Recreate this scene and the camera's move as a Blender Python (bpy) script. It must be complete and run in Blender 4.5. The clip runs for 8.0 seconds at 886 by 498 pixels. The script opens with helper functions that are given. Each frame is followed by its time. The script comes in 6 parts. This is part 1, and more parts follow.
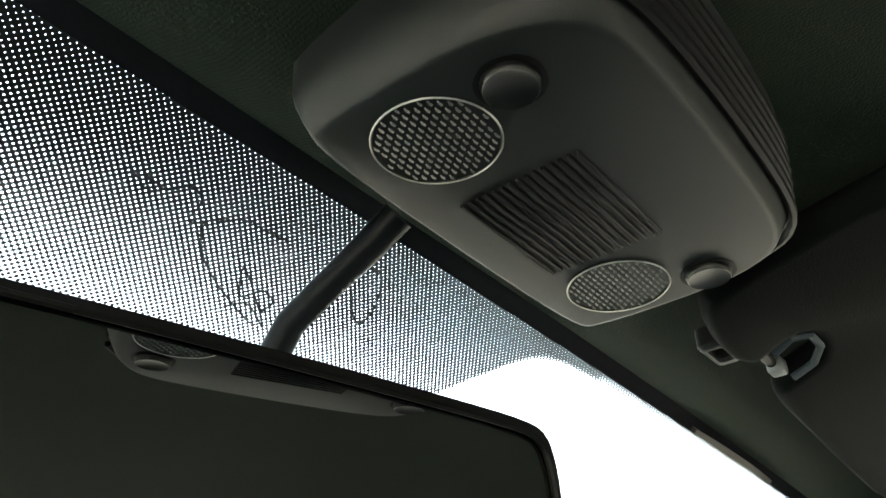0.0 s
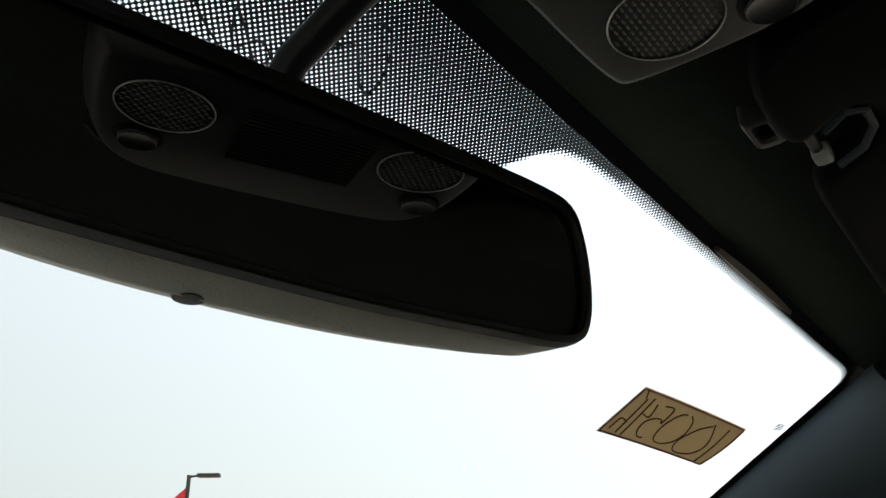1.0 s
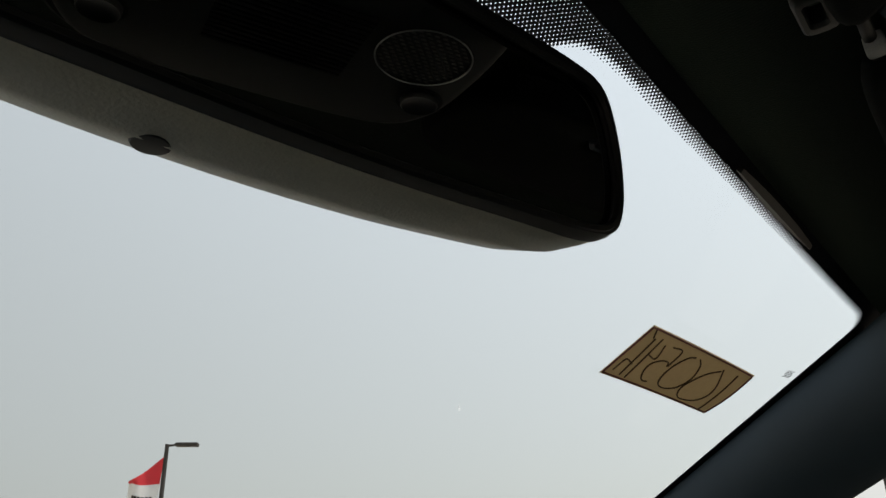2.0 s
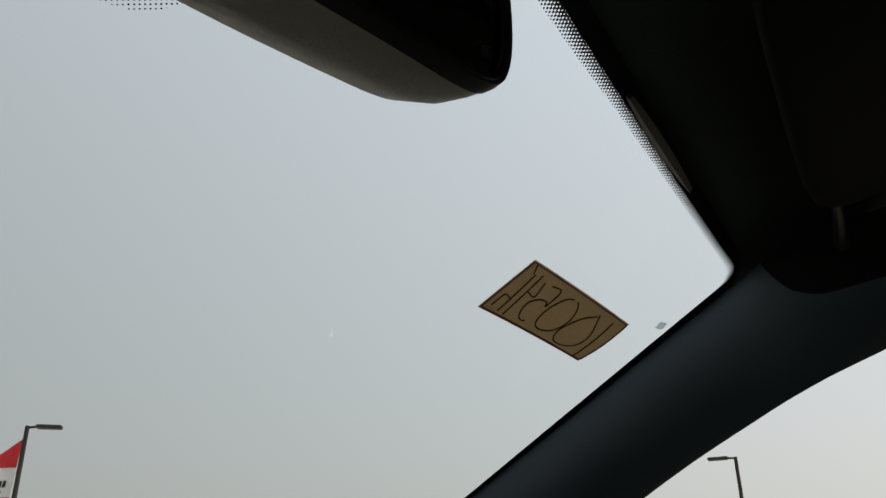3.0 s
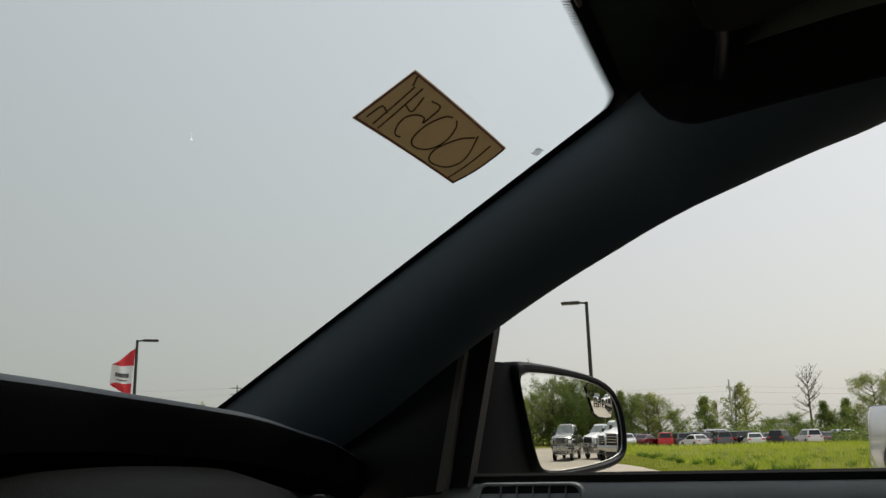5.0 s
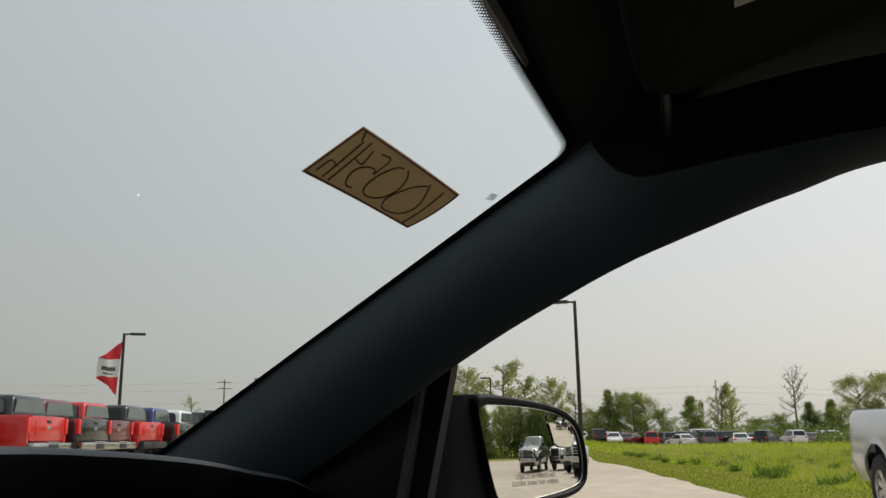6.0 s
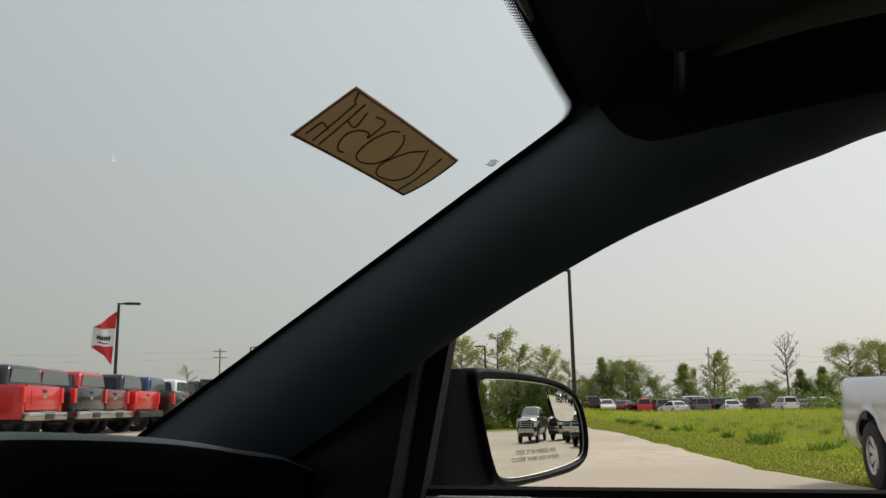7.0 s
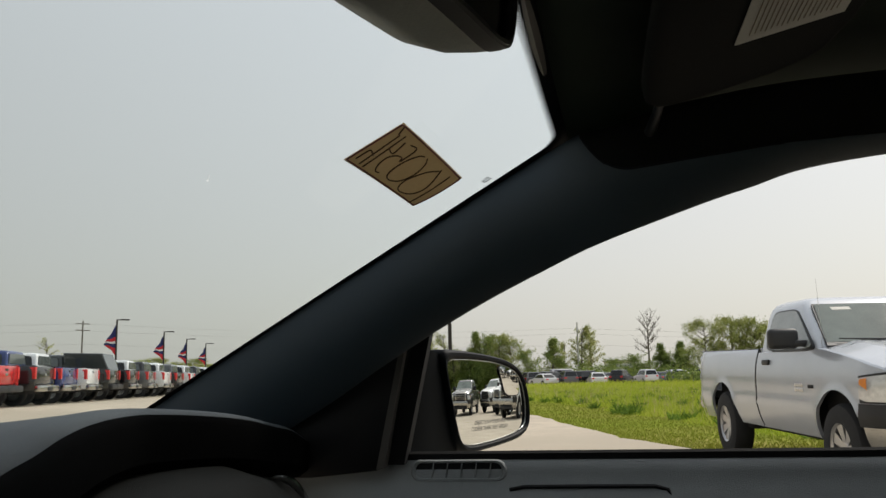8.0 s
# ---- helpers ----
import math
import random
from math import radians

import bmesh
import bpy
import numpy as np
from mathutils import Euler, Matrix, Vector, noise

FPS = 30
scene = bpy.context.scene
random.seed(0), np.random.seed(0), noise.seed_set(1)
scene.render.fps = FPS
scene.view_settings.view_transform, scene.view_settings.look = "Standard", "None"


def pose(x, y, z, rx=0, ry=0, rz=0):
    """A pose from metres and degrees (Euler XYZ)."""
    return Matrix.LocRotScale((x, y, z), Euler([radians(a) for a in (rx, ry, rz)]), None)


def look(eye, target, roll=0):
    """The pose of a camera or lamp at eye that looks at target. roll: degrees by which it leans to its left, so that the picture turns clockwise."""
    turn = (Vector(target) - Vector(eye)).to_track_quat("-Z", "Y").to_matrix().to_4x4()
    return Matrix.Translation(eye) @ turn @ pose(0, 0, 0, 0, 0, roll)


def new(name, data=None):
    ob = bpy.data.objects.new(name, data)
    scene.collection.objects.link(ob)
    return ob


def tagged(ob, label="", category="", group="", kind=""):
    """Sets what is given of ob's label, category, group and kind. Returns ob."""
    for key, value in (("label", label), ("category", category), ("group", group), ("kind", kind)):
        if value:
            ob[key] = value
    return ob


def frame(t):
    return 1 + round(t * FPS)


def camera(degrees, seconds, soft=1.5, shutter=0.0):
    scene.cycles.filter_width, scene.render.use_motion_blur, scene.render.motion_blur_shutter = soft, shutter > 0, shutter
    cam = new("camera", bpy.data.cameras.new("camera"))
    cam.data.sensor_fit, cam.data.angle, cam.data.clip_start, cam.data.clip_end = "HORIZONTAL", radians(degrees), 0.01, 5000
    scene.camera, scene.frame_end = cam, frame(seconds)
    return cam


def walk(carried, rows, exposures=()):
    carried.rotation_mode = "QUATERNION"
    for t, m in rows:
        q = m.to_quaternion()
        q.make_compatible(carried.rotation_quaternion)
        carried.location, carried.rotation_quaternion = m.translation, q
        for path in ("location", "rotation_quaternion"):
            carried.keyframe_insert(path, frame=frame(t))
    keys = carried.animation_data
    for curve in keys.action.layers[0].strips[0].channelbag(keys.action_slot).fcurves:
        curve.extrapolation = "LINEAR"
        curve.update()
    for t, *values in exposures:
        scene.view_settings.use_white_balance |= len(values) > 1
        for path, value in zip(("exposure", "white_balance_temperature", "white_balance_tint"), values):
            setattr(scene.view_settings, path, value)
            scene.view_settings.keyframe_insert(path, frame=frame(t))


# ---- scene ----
# The camera and its walk: (seconds, eye, azimuth from +y to +x, elevation, roll)
cam = camera(56.0, 8.0)


def gaze(eye, az, el, roll):
    a, e = radians(az), radians(el)
    way = Vector((math.sin(a) * math.cos(e), math.cos(a) * math.cos(e), math.sin(e)))
    return look(eye, Vector(eye) + way, roll)


ROWS = [
    (0.0, (-0.229, 0.131, 1.134), 52.66, 32.52, -1.69),
    (0.3, (-0.229, 0.142, 1.114), 52.89, 31.76, -2.14),
    (0.5, (-0.218, 0.149, 1.122), 52.85, 29.27, -1.84),
    (0.8, (-0.191, 0.175, 1.106), 53.10, 27.45, -2.04),
    (1.0, (-0.183, 0.183, 1.097), 53.16, 26.34, -1.52),
    (1.2, (-0.182, 0.180, 1.104), 53.49, 25.48, -1.79),
    (1.5, (-0.164, 0.188, 1.101), 53.46, 24.51, -1.03),
    (1.7, (-0.158, 0.204, 1.098), 53.48, 24.38, -1.15),
    (2.8, (-0.104, 0.251, 1.052), 61.16, 24.63, -0.97),
    (3.0, (-0.108, 0.242, 1.050), 62.76, 24.01, -0.99),
    (3.2, (-0.102, 0.246, 1.054), 64.67, 23.64, -1.87),
    (3.5, (-0.097, 0.251, 1.045), 66.44, 22.07, -1.77),
    (3.8, (-0.088, 0.253, 1.025), 68.00, 21.78, -1.71),
    (4.0, (-0.088, 0.265, 1.022), 69.29, 19.77, -1.80),
    (4.2, (-0.095, 0.261, 1.024), 70.17, 18.45, -1.77),
    (4.5, (-0.086, 0.259, 1.029), 70.97, 15.50, -1.68),
    (4.7, (-0.077, 0.261, 1.031), 71.40, 14.18, -1.70),
    (5.8, (-0.090, 0.228, 1.070), 72.43, 12.69, -0.99),
    (6.0, (-0.086, 0.223, 1.074), 72.52, 12.96, -0.86),
    (6.2, (-0.078, 0.231, 1.062), 72.65, 13.13, -0.94),
    (6.5, (-0.045, 0.254, 1.048), 72.78, 13.09, -0.82),
    (6.8, (-0.045, 0.258, 1.064), 72.91, 12.10, -0.74),
    (7.0, (-0.054, 0.236, 1.082), 72.87, 10.82, -1.04),
    (7.2, (-0.044, 0.224, 1.073), 72.83, 10.09, -1.21),
    (7.5, (-0.066, 0.243, 1.066), 72.95, 10.13, -1.09),
    (7.7, (-0.105, 0.284, 1.058), 73.15, 9.93, -1.08),
    (7.8, (-0.132, 0.299, 1.069), 73.96, 9.55, -0.93),
    (7.9, (-0.168, 0.315, 1.085), 77.38, 8.91, -1.06),
    (8.0, (-0.197, 0.312, 1.088), 81.35, 8.87, -1.30),
]
walk(cam, [(t, gaze(e, a, b, c)) for t, e, a, b, c in ROWS],
     exposures=[(0.0, 3.3, 6100, 1), (0.5, 1.55, 6250, 5), (0.8, 1.3, 6350, 7), (1.0, 1.1, 6400, 8), (1.2, 0.76, 6500, 10), (1.5, 0.58, 6500, 10), (1.7, 0.56, 6500, 10), (2.2, 0.25, 6500, 10), (2.8, 0.05, 6500, 10), (3.5, 0.05, 6500, 10), (4.5, 0.10, 6520, 10), (6.0, 0.08, 6580, 10), (7.0, 0.08, 6580, 10), (7.5, 0.2, 6580, 10), (7.8, 0.18, 6580, 10), (8.0, 0.16, 6580, 10)])

# ---- world, sun ----
world = bpy.data.worlds.new("hazy_sky")
scene.world = world
world.use_nodes = True
wn = world.node_tree.nodes
sky = wn.new("ShaderNodeTexSky")
sky.sky_type = "NISHITA"
sky.sun_disc = False
SUN_EL, SUN_AZ = 48.0, 140.0
sky.sun_elevation, sky.sun_rotation = radians(SUN_EL), radians(SUN_AZ)
sky.air_density, sky.dust_density, sky.ozone_density = 1.0, 4.0, 1.0
haze = wn.new("ShaderNodeMixRGB")
haze.inputs[0].default_value = 0.76
# hazy air: warm grey at the horizon, bluer higher up
wtc, wsep, wramp = wn.new("ShaderNodeTexCoord"), wn.new("ShaderNodeSeparateXYZ"), wn.new("ShaderNodeValToRGB")
wramp.color_ramp.elements[0].color, wramp.color_ramp.elements[1].color = (6.45, 6.4, 5.95, 1), (6.55, 6.85, 7.1, 1)
wramp.color_ramp.elements[0].position, wramp.color_ramp.elements[1].position = 0.05, 0.65
world.node_tree.links.new(wtc.outputs["Generated"], wsep.inputs[0])
world.node_tree.links.new(wsep.outputs[2], wramp.inputs[0])
world.node_tree.links.new(wramp.outputs[0], haze.inputs[2])
world.node_tree.links.new(sky.outputs[0], haze.inputs[1])
# the veiled sun brightens its side of the sky
wdot, wgain, wlit = wn.new("ShaderNodeVectorMath"), wn.new("ShaderNodeMath"), wn.new("ShaderNodeVectorMath")
wdot.operation, wgain.operation, wlit.operation = "DOT_PRODUCT", "MULTIPLY_ADD", "SCALE"
wdot.inputs[1].default_value = (math.sin(radians(SUN_AZ)) * math.cos(radians(SUN_EL)), math.cos(radians(SUN_AZ)) * math.cos(radians(SUN_EL)), math.sin(radians(SUN_EL)))
wgain.inputs[1].default_value, wgain.inputs[2].default_value = 0.48, 0.80
world.node_tree.links.new(wtc.outputs["Generated"], wdot.inputs[0])
world.node_tree.links.new(wdot.outputs["Value"], wgain.inputs[0])
world.node_tree.links.new(haze.outputs[0], wlit.inputs[0])
world.node_tree.links.new(wgain.outputs[0], wlit.inputs["Scale"])
world.node_tree.links.new(wlit.outputs[0], wn["Background"].inputs[0])
wn["Background"].inputs[1].default_value = 0.1

sun = new("sun", bpy.data.lights.new("sun", "SUN"))
sun.data.energy, sun.data.angle, sun.data.color = 2.2, radians(14), (1.0, 0.95, 0.87)
sa, se = radians(SUN_AZ), radians(SUN_EL)
sun.matrix_world = look((0, 0, 30), (-math.sin(sa) * math.cos(se), -math.cos(sa) * math.cos(se), 30 - math.sin(se)))


# ---- materials ----
def material(name, colour, rough=0.6, metal=0.0, vary=0.25, scale=40.0, bump=0.0, fine=400.0, coat=0.0, rand=0.0, spec=0.5):
    """A principled material with two scales of variation in colour and a fine relief."""
    m = bpy.data.materials.new(name)
    m.use_nodes = True
    nt = m.node_tree
    b = nt.nodes["Principled BSDF"]
    b.inputs["Roughness"].default_value, b.inputs["Metallic"].default_value = rough, metal
    b.inputs["Coat Weight"].default_value = coat
    b.inputs["Specular IOR Level"].default_value = spec
    tc = nt.nodes.new("ShaderNodeTexCoord")
    n1, n2 = nt.nodes.new("ShaderNodeTexNoise"), nt.nodes.new("ShaderNodeTexNoise")
    n1.inputs["Scale"].default_value, n2.inputs["Scale"].default_value = scale, fine
    n1.inputs["Detail"].default_value = 5
    for n in (n1, n2):
        nt.links.new(tc.outputs["Object"], n.inputs["Vector"])
    mix = nt.nodes.new("ShaderNodeMixRGB")
    mix.inputs[0].default_value = 0.4
    nt.links.new(n1.outputs["Fac"], mix.inputs[1])
    nt.links.new(n2.outputs["Fac"], mix.inputs[2])
    ramp = nt.nodes.new("ShaderNodeValToRGB")
    lo, hi = [c * (1 - vary) for c in colour], [min(1, c * (1 + vary)) for c in colour]
    ramp.color_ramp.elements[0].color, ramp.color_ramp.elements[1].color = (*lo, 1), (*hi, 1)
    ramp.color_ramp.elements[0].position, ramp.color_ramp.elements[1].position = 0.3, 0.7
    nt.links.new(mix.outputs[0], ramp.inputs[0])
    last = ramp.outputs[0]
    if rand:
        info = nt.nodes.new("ShaderNodeObjectInfo")
        hsv = nt.nodes.new("ShaderNodeHueSaturation")
        mr = nt.nodes.new("ShaderNodeMapRange")
        mr.inputs[3].default_value, mr.inputs[4].default_value = 1 - rand, 1 + rand
        nt.links.new(info.outputs["Random"], mr.inputs[0])
        nt.links.new(mr.outputs[0], hsv.inputs["Value"])
        nt.links.new(last, hsv.inputs["Color"])
        last = hsv.outputs[0]
    nt.links.new(last, b.inputs["Base Color"])
    if bump:
        bp = nt.nodes.new("ShaderNodeBump")
        bp.inputs["Strength"].default_value = bump
        bp.inputs["Distance"].default_value = 0.002
        nt.links.new(n2.outputs["Fac"], bp.inputs["Height"])
        nt.links.new(bp.outputs[0], b.inputs["Normal"])
    return m


def clear_glass(name, tint=(0.955, 0.975, 0.972), gloss=0.02):
    m = bpy.data.materials.new(name)
    m.use_nodes = True
    nt = m.node_tree
    out = nt.nodes["Material Output"]
    nt.nodes.remove(nt.nodes["Principled BSDF"])
    tr, gl, mx, fr = (nt.nodes.new(k) for k in ("ShaderNodeBsdfTransparent", "ShaderNodeBsdfGlossy", "ShaderNodeMixShader", "ShaderNodeFresnel"))
    tr.inputs[0].default_value = (*tint, 1)
    if gloss is None:
        nt.links.new(tr.outputs[0], out.inputs[0])
        return m
    gl.inputs["Roughness"].default_value = gloss
    fr.inputs[0].default_value = 1.12
    nt.links.new(fr.outputs[0], mx.inputs[0])
    nt.links.new(tr.outputs[0], mx.inputs[1])
    nt.links.new(gl.outputs[0], mx.inputs[2])
    nt.links.new(mx.outputs[0], out.inputs[0])
    return m


def mirror_mat(name, tint=(0.9, 0.9, 0.9), rough=0.0):
    m = bpy.data.materials.new(name)
    m.use_nodes = True
    b = m.node_tree.nodes["Principled BSDF"]
    b.inputs["Base Color"].default_value, b.inputs["Metallic"].default_value, b.inputs["Roughness"].default_value = (*tint, 1), 1, rough
    return m


M = {}
M["headliner"] = material("headliner_cloth", (0.0155, 0.0265, 0.0165), 0.85, vary=0.15, scale=12, bump=0.4, fine=900, spec=0.2)
hl = M["headliner"].node_tree
wv, htc, hmul = hl.nodes.new("ShaderNodeTexWave"), hl.nodes.new("ShaderNodeTexCoord"), hl.nodes.new("ShaderNodeMixRGB")
wv.wave_type, wv.bands_direction, wv.wave_profile = "BANDS", "X", "SIN"
wv.inputs["Scale"].default_value, wv.inputs["Distortion"].default_value = 165.0, 0.4
hl.links.new(htc.outputs["Object"], wv.inputs["Vector"])
hb = hl.nodes["Principled BSDF"]
hsrc = hb.inputs["Base Color"].links[0].from_socket
hmul.blend_type = "MULTIPLY"
hmul.inputs[0].default_value = 0.35
hl.links.new(hsrc, hmul.inputs[1])
hl.links.new(wv.outputs["Color"], hmul.inputs[2])
hl.links.new(hmul.outputs[0], hb.inputs["Base Color"])
M["pillar"] = material("pillar_plastic", (0.038, 0.054, 0.068), 0.6, vary=0.12, scale=9, bump=0.25, fine=1400, spec=0.35)
M["rail"] = material("rail_cloth", (0.007, 0.008, 0.0075), 0.9, vary=0.15, scale=12, bump=0.4, fine=900, spec=0.1)
# near-black copy of the dash plastic: shade painted into the colour
M["brow"] = material("brow_painted_shade", (0.0012, 0.0013, 0.0014), 0.9, vary=0.2, scale=10, bump=0.15, fine=1100, spec=0.02)
M["dash"] = material("dash_plastic", (0.040, 0.050, 0.058), 0.6, vary=0.2, scale=10, bump=0.25, fine=1100, spec=0.25)
M["door"] = material("door_plastic", (0.235, 0.252, 0.255), 0.34, vary=0.15, scale=10, bump=0.4, fine=1100, spec=0.9)
M["black"] = material("black_plastic", (0.005, 0.005, 0.0055), 0.5, vary=0.2, scale=30, spec=0.25)
M["rubber"] = material("black_rubber", (0.006, 0.006, 0.006), 0.85, vary=0.3, scale=25, bump=0.3, fine=600, spec=0.2)
M["console"] = material("console_plastic", (0.0088, 0.0118, 0.0118), 0.5, vary=0.1, scale=14, bump=0.06, fine=1500)
M["visor"] = material("visor_vinyl", (0.0048, 0.0066, 0.0062), 0.75, vary=0.12, scale=12, bump=0.15, fine=900, spec=0.06)
M["button"] = material("button_plastic", (0.006, 0.007, 0.0075), 0.35, vary=0.12, scale=40)
M["stem"] = material("stem_plastic", (0.009, 0.0115, 0.014), 0.4, vary=0.2, scale=40, spec=0.18)
M["strip"] = material("brown_grey_trim", (0.075, 0.068, 0.06), 0.6, vary=0.15, scale=15, bump=0.2, fine=900, spec=0.3)
# brown tone for the side-lit stretch of header trim
M["trim_glint"] = material("brown_glint", (0.026, 0.0215, 0.017), 0.5, vary=0.2, scale=25)
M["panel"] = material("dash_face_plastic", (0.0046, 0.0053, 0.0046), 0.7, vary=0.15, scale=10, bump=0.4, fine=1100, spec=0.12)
M["print"] = material("black_glass_print", (0.010, 0.011, 0.014), 0.8, vary=0.2, scale=30, spec=0.1)
M["shell"] = material("mirror_shell_plastic", (0.0032, 0.0046, 0.0062), 0.55, vary=0.18, scale=25, bump=0.08, fine=900, spec=0.14)
M["chrome"] = material("chrome", (0.75, 0.75, 0.74), 0.12, metal=1.0, vary=0.06, scale=12)
M["satin"] = material("satin_metal", (0.5, 0.5, 0.48), 0.35, metal=1.0, vary=0.1, scale=30)
M["glass"] = clear_glass("windshield_glass")
M["mirror"] = mirror_mat("mirror_silver", (0.82, 0.84, 0.82))
M["dim_mirror"] = mirror_mat("dimming_mirror", (0.38, 0.395, 0.40))
M["paper_white"] = material("label_paper", (0.72, 0.7, 0.64), 0.8, vary=0.06, scale=20)
M["ink"] = material("dark_ink", (0.03, 0.025, 0.02), 0.7, vary=0.2, scale=60)
M["housing"] = material("mirror_housing_plastic", (0.58, 0.56, 0.48), 0.5, vary=0.12, scale=20, bump=0.2, fine=900)


# ---- mesh helpers ----
def link(name, bm, mat, parent=None, label="", smooth=True, turn=True):
    me = bpy.data.meshes.new(name)
    if turn:
        bmesh.ops.recalc_face_normals(bm, faces=bm.faces)
    bm.to_mesh(me)
    bm.free()
    if smooth:
        me.shade_smooth()
        me.set_sharp_from_angle(angle=radians(38))
    for mm in (mat if isinstance(mat, (list, tuple)) else [mat]):
        me.materials.append(mm)
    ob = new(name, me)
    if parent is not None:
        ob.parent = parent
    if label:
        tagged(ob, label)
    return ob


def part(name, bm, mat, parent, label="", smooth=True):
    return link(name, bm, mat, parent, label, smooth)


def empty(name, m, label, category, group="", kind=""):
    ob = new(name)
    ob.empty_display_size = 0.1
    ob.matrix_world = m
    return tagged(ob, label, category, group, kind)


def box(bm, centre, size, bevel=0.0, turn=None, seg=2):
    made = bmesh.ops.create_cube(bm, size=1.0)["verts"]
    bmesh.ops.scale(bm, vec=size, verts=made)
    if bevel:
        edges = list({e for v in made for e in v.link_edges})
        r = bmesh.ops.bevel(bm, geom=edges, offset=bevel, segments=seg, profile=0.5, affect="EDGES")
        made = list({v for f in r["faces"] for v in f.verts} | {v for v in made if v.is_valid})
    if turn is not None:
        bmesh.ops.transform(bm, matrix=turn, verts=made)
    bmesh.ops.translate(bm, vec=centre, verts=made)
    return bm


def new_box(centre, size, bevel=0.0, turn=None, seg=2):
    return box(bmesh.new(), centre, size, bevel, turn, seg)


def loft(bm, rings, closed=False, caps=False):
    """Quads between rings of equally many points."""
    vs = [[bm.verts.new(p) for p in r] for r in rings]
    n = len(rings[0])
    for a, b in zip(vs, vs[1:]):
        for i in range(n if closed else n - 1):
            j = (i + 1) % n
            bm.faces.new((a[i], a[j], b[j], b[i]))
    if caps:
        bm.faces.new(vs[0])
        bm.faces.new(vs[-1])
    return vs


def lathe(bm, profile, seg=24, m=Matrix(), close=False):
    """Turns a profile of (radius, height) about z, then moves it by m."""
    rings = []
    for r, h in profile:
        rings.append([m @ Vector((r * math.cos(2 * math.pi * k / seg), r * math.sin(2 * math.pi * k / seg), h)) for k in range(seg)])
    loft(bm, rings, closed=True)
    for ring, ok in ((rings[0], profile[0][0] > 1e-5), (rings[-1], profile[-1][0] > 1e-5)):
        if ok and not close:
            bm.faces.new([bm.verts.new(p) for p in ring])
    bmesh.ops.remove_doubles(bm, verts=bm.verts, dist=1e-5)
    return bm


def tube(bm, pts, radii, seg=10):
    """A round bar along points; radii one number or one a point."""
    pts = [Vector(p) for p in pts]
    if not isinstance(radii, (list, tuple)):
        radii = [radii] * len(pts)
    rings, side = [], None
    for i, p in enumerate(pts):
        d = (pts[min(i + 1, len(pts) - 1)] - pts[max(i - 1, 0)]).normalized()
        if side is None:
            side = d.orthogonal().normalized()
        side = (side - d * side.dot(d)).normalized()
        up = d.cross(side)
        rings.append([p + radii[i] * (math.cos(2 * math.pi * k / seg) * side + math.sin(2 * math.pi * k / seg) * up) for k in range(seg)])
    loft(bm, rings, closed=True, caps=True)
    return bm


def slab(bm, outline, z0, z1, m=Matrix(), bevel=0.0, seg=2):
    """A flat outline (x, y) given thickness from z0 to z1, edges rounded, then moved by m."""
    a = [bm.verts.new((x, y, z0)) for x, y in outline]
    b = [bm.verts.new((x, y, z1)) for x, y in outline]
    fa, fb = bm.faces.new(a), bm.faces.new(b)
    n = len(outline)
    for i in range(n):
        bm.faces.new((a[i], a[(i + 1) % n], b[(i + 1) % n], b[i]))
    verts = a + b
    if bevel:
        bmesh.ops.recalc_face_normals(bm, faces=bm.faces)
        edges = list(fa.edges) + list(fb.edges)
        r = bmesh.ops.bevel(bm, geom=edges, offset=bevel, segments=seg, profile=0.5, affect="EDGES")
        verts = list({v for f in r["faces"] for v in f.verts} | {v for v in verts if v.is_valid})
    bmesh.ops.transform(bm, matrix=m, verts=verts)
    return bm


def rounded(w, h, r, seg=5, cx=0.0, cy=0.0):
    pts = []
    for sx, sy, a0 in ((1, 1, 0), (-1, 1, 90), (-1, -1, 180), (1, -1, 270)):
        for k in range(seg + 1):
            a = radians(a0 + 90 * k / seg)
            pts.append((cx + sx * (w / 2 - r) + r * math.cos(a), cy + sy * (h / 2 - r) + r * math.sin(a)))
    return pts


def axes(origin, u, v):
    """A pose with x along u, y along v (made square), z along their cross product."""
    u = Vector(u).normalized()
    n = u.cross(Vector(v)).normalized()
    v = n.cross(u)
    m = Matrix((u, v, n)).transposed().to_4x4()
    m.translation = Vector(origin)
    return m


def mix(a, b, t):
    return tuple(p + (q - p) * t for p, q in zip(a, b))


def spline(table, s):
    """Smooth value of a table of (s, value...) rows at s."""
    xs = [r[0] for r in table]
    s = max(xs[0], min(xs[-1], s))
    i = max(k for k in range(len(xs) - 1) if xs[k] <= s) if s < xs[-1] else len(xs) - 2
    t = (s - xs[i]) / (xs[i + 1] - xs[i])
    out = []
    for c in range(1, len(table[0])):
        p1, p2 = table[i][c], table[i + 1][c]
        p0 = table[i - 1][c] if i else 2 * p1 - p2
        p3 = table[i + 2][c] if i + 2 < len(table) else 2 * p2 - p1
        out.append(0.5 * (2 * p1 + (p2 - p0) * t + (2 * p0 - 5 * p1 + 4 * p2 - p3) * t * t + (3 * p1 - p0 - 3 * p2 + p3) * t ** 3))
    return out


# ---- the cabin: windshield, headliner, pillars ----
def glass_z(x, y):
    """Height of the inside of the windshield."""
    return 1.519 - 0.481 * y - 0.184 * x * x


def header_y(x):
    return 0.349 - 0.10 * x * x


def side_x(y):
    """Half width of the clear glass."""
    return 0.572 + 0.22 * (y - 0.325)


def on_glass(x, y, off=0.0):
    n = Vector((0.368 * x, 0.481, 1)).normalized()
    return Vector((x, y, glass_z(x, y))) + n * off


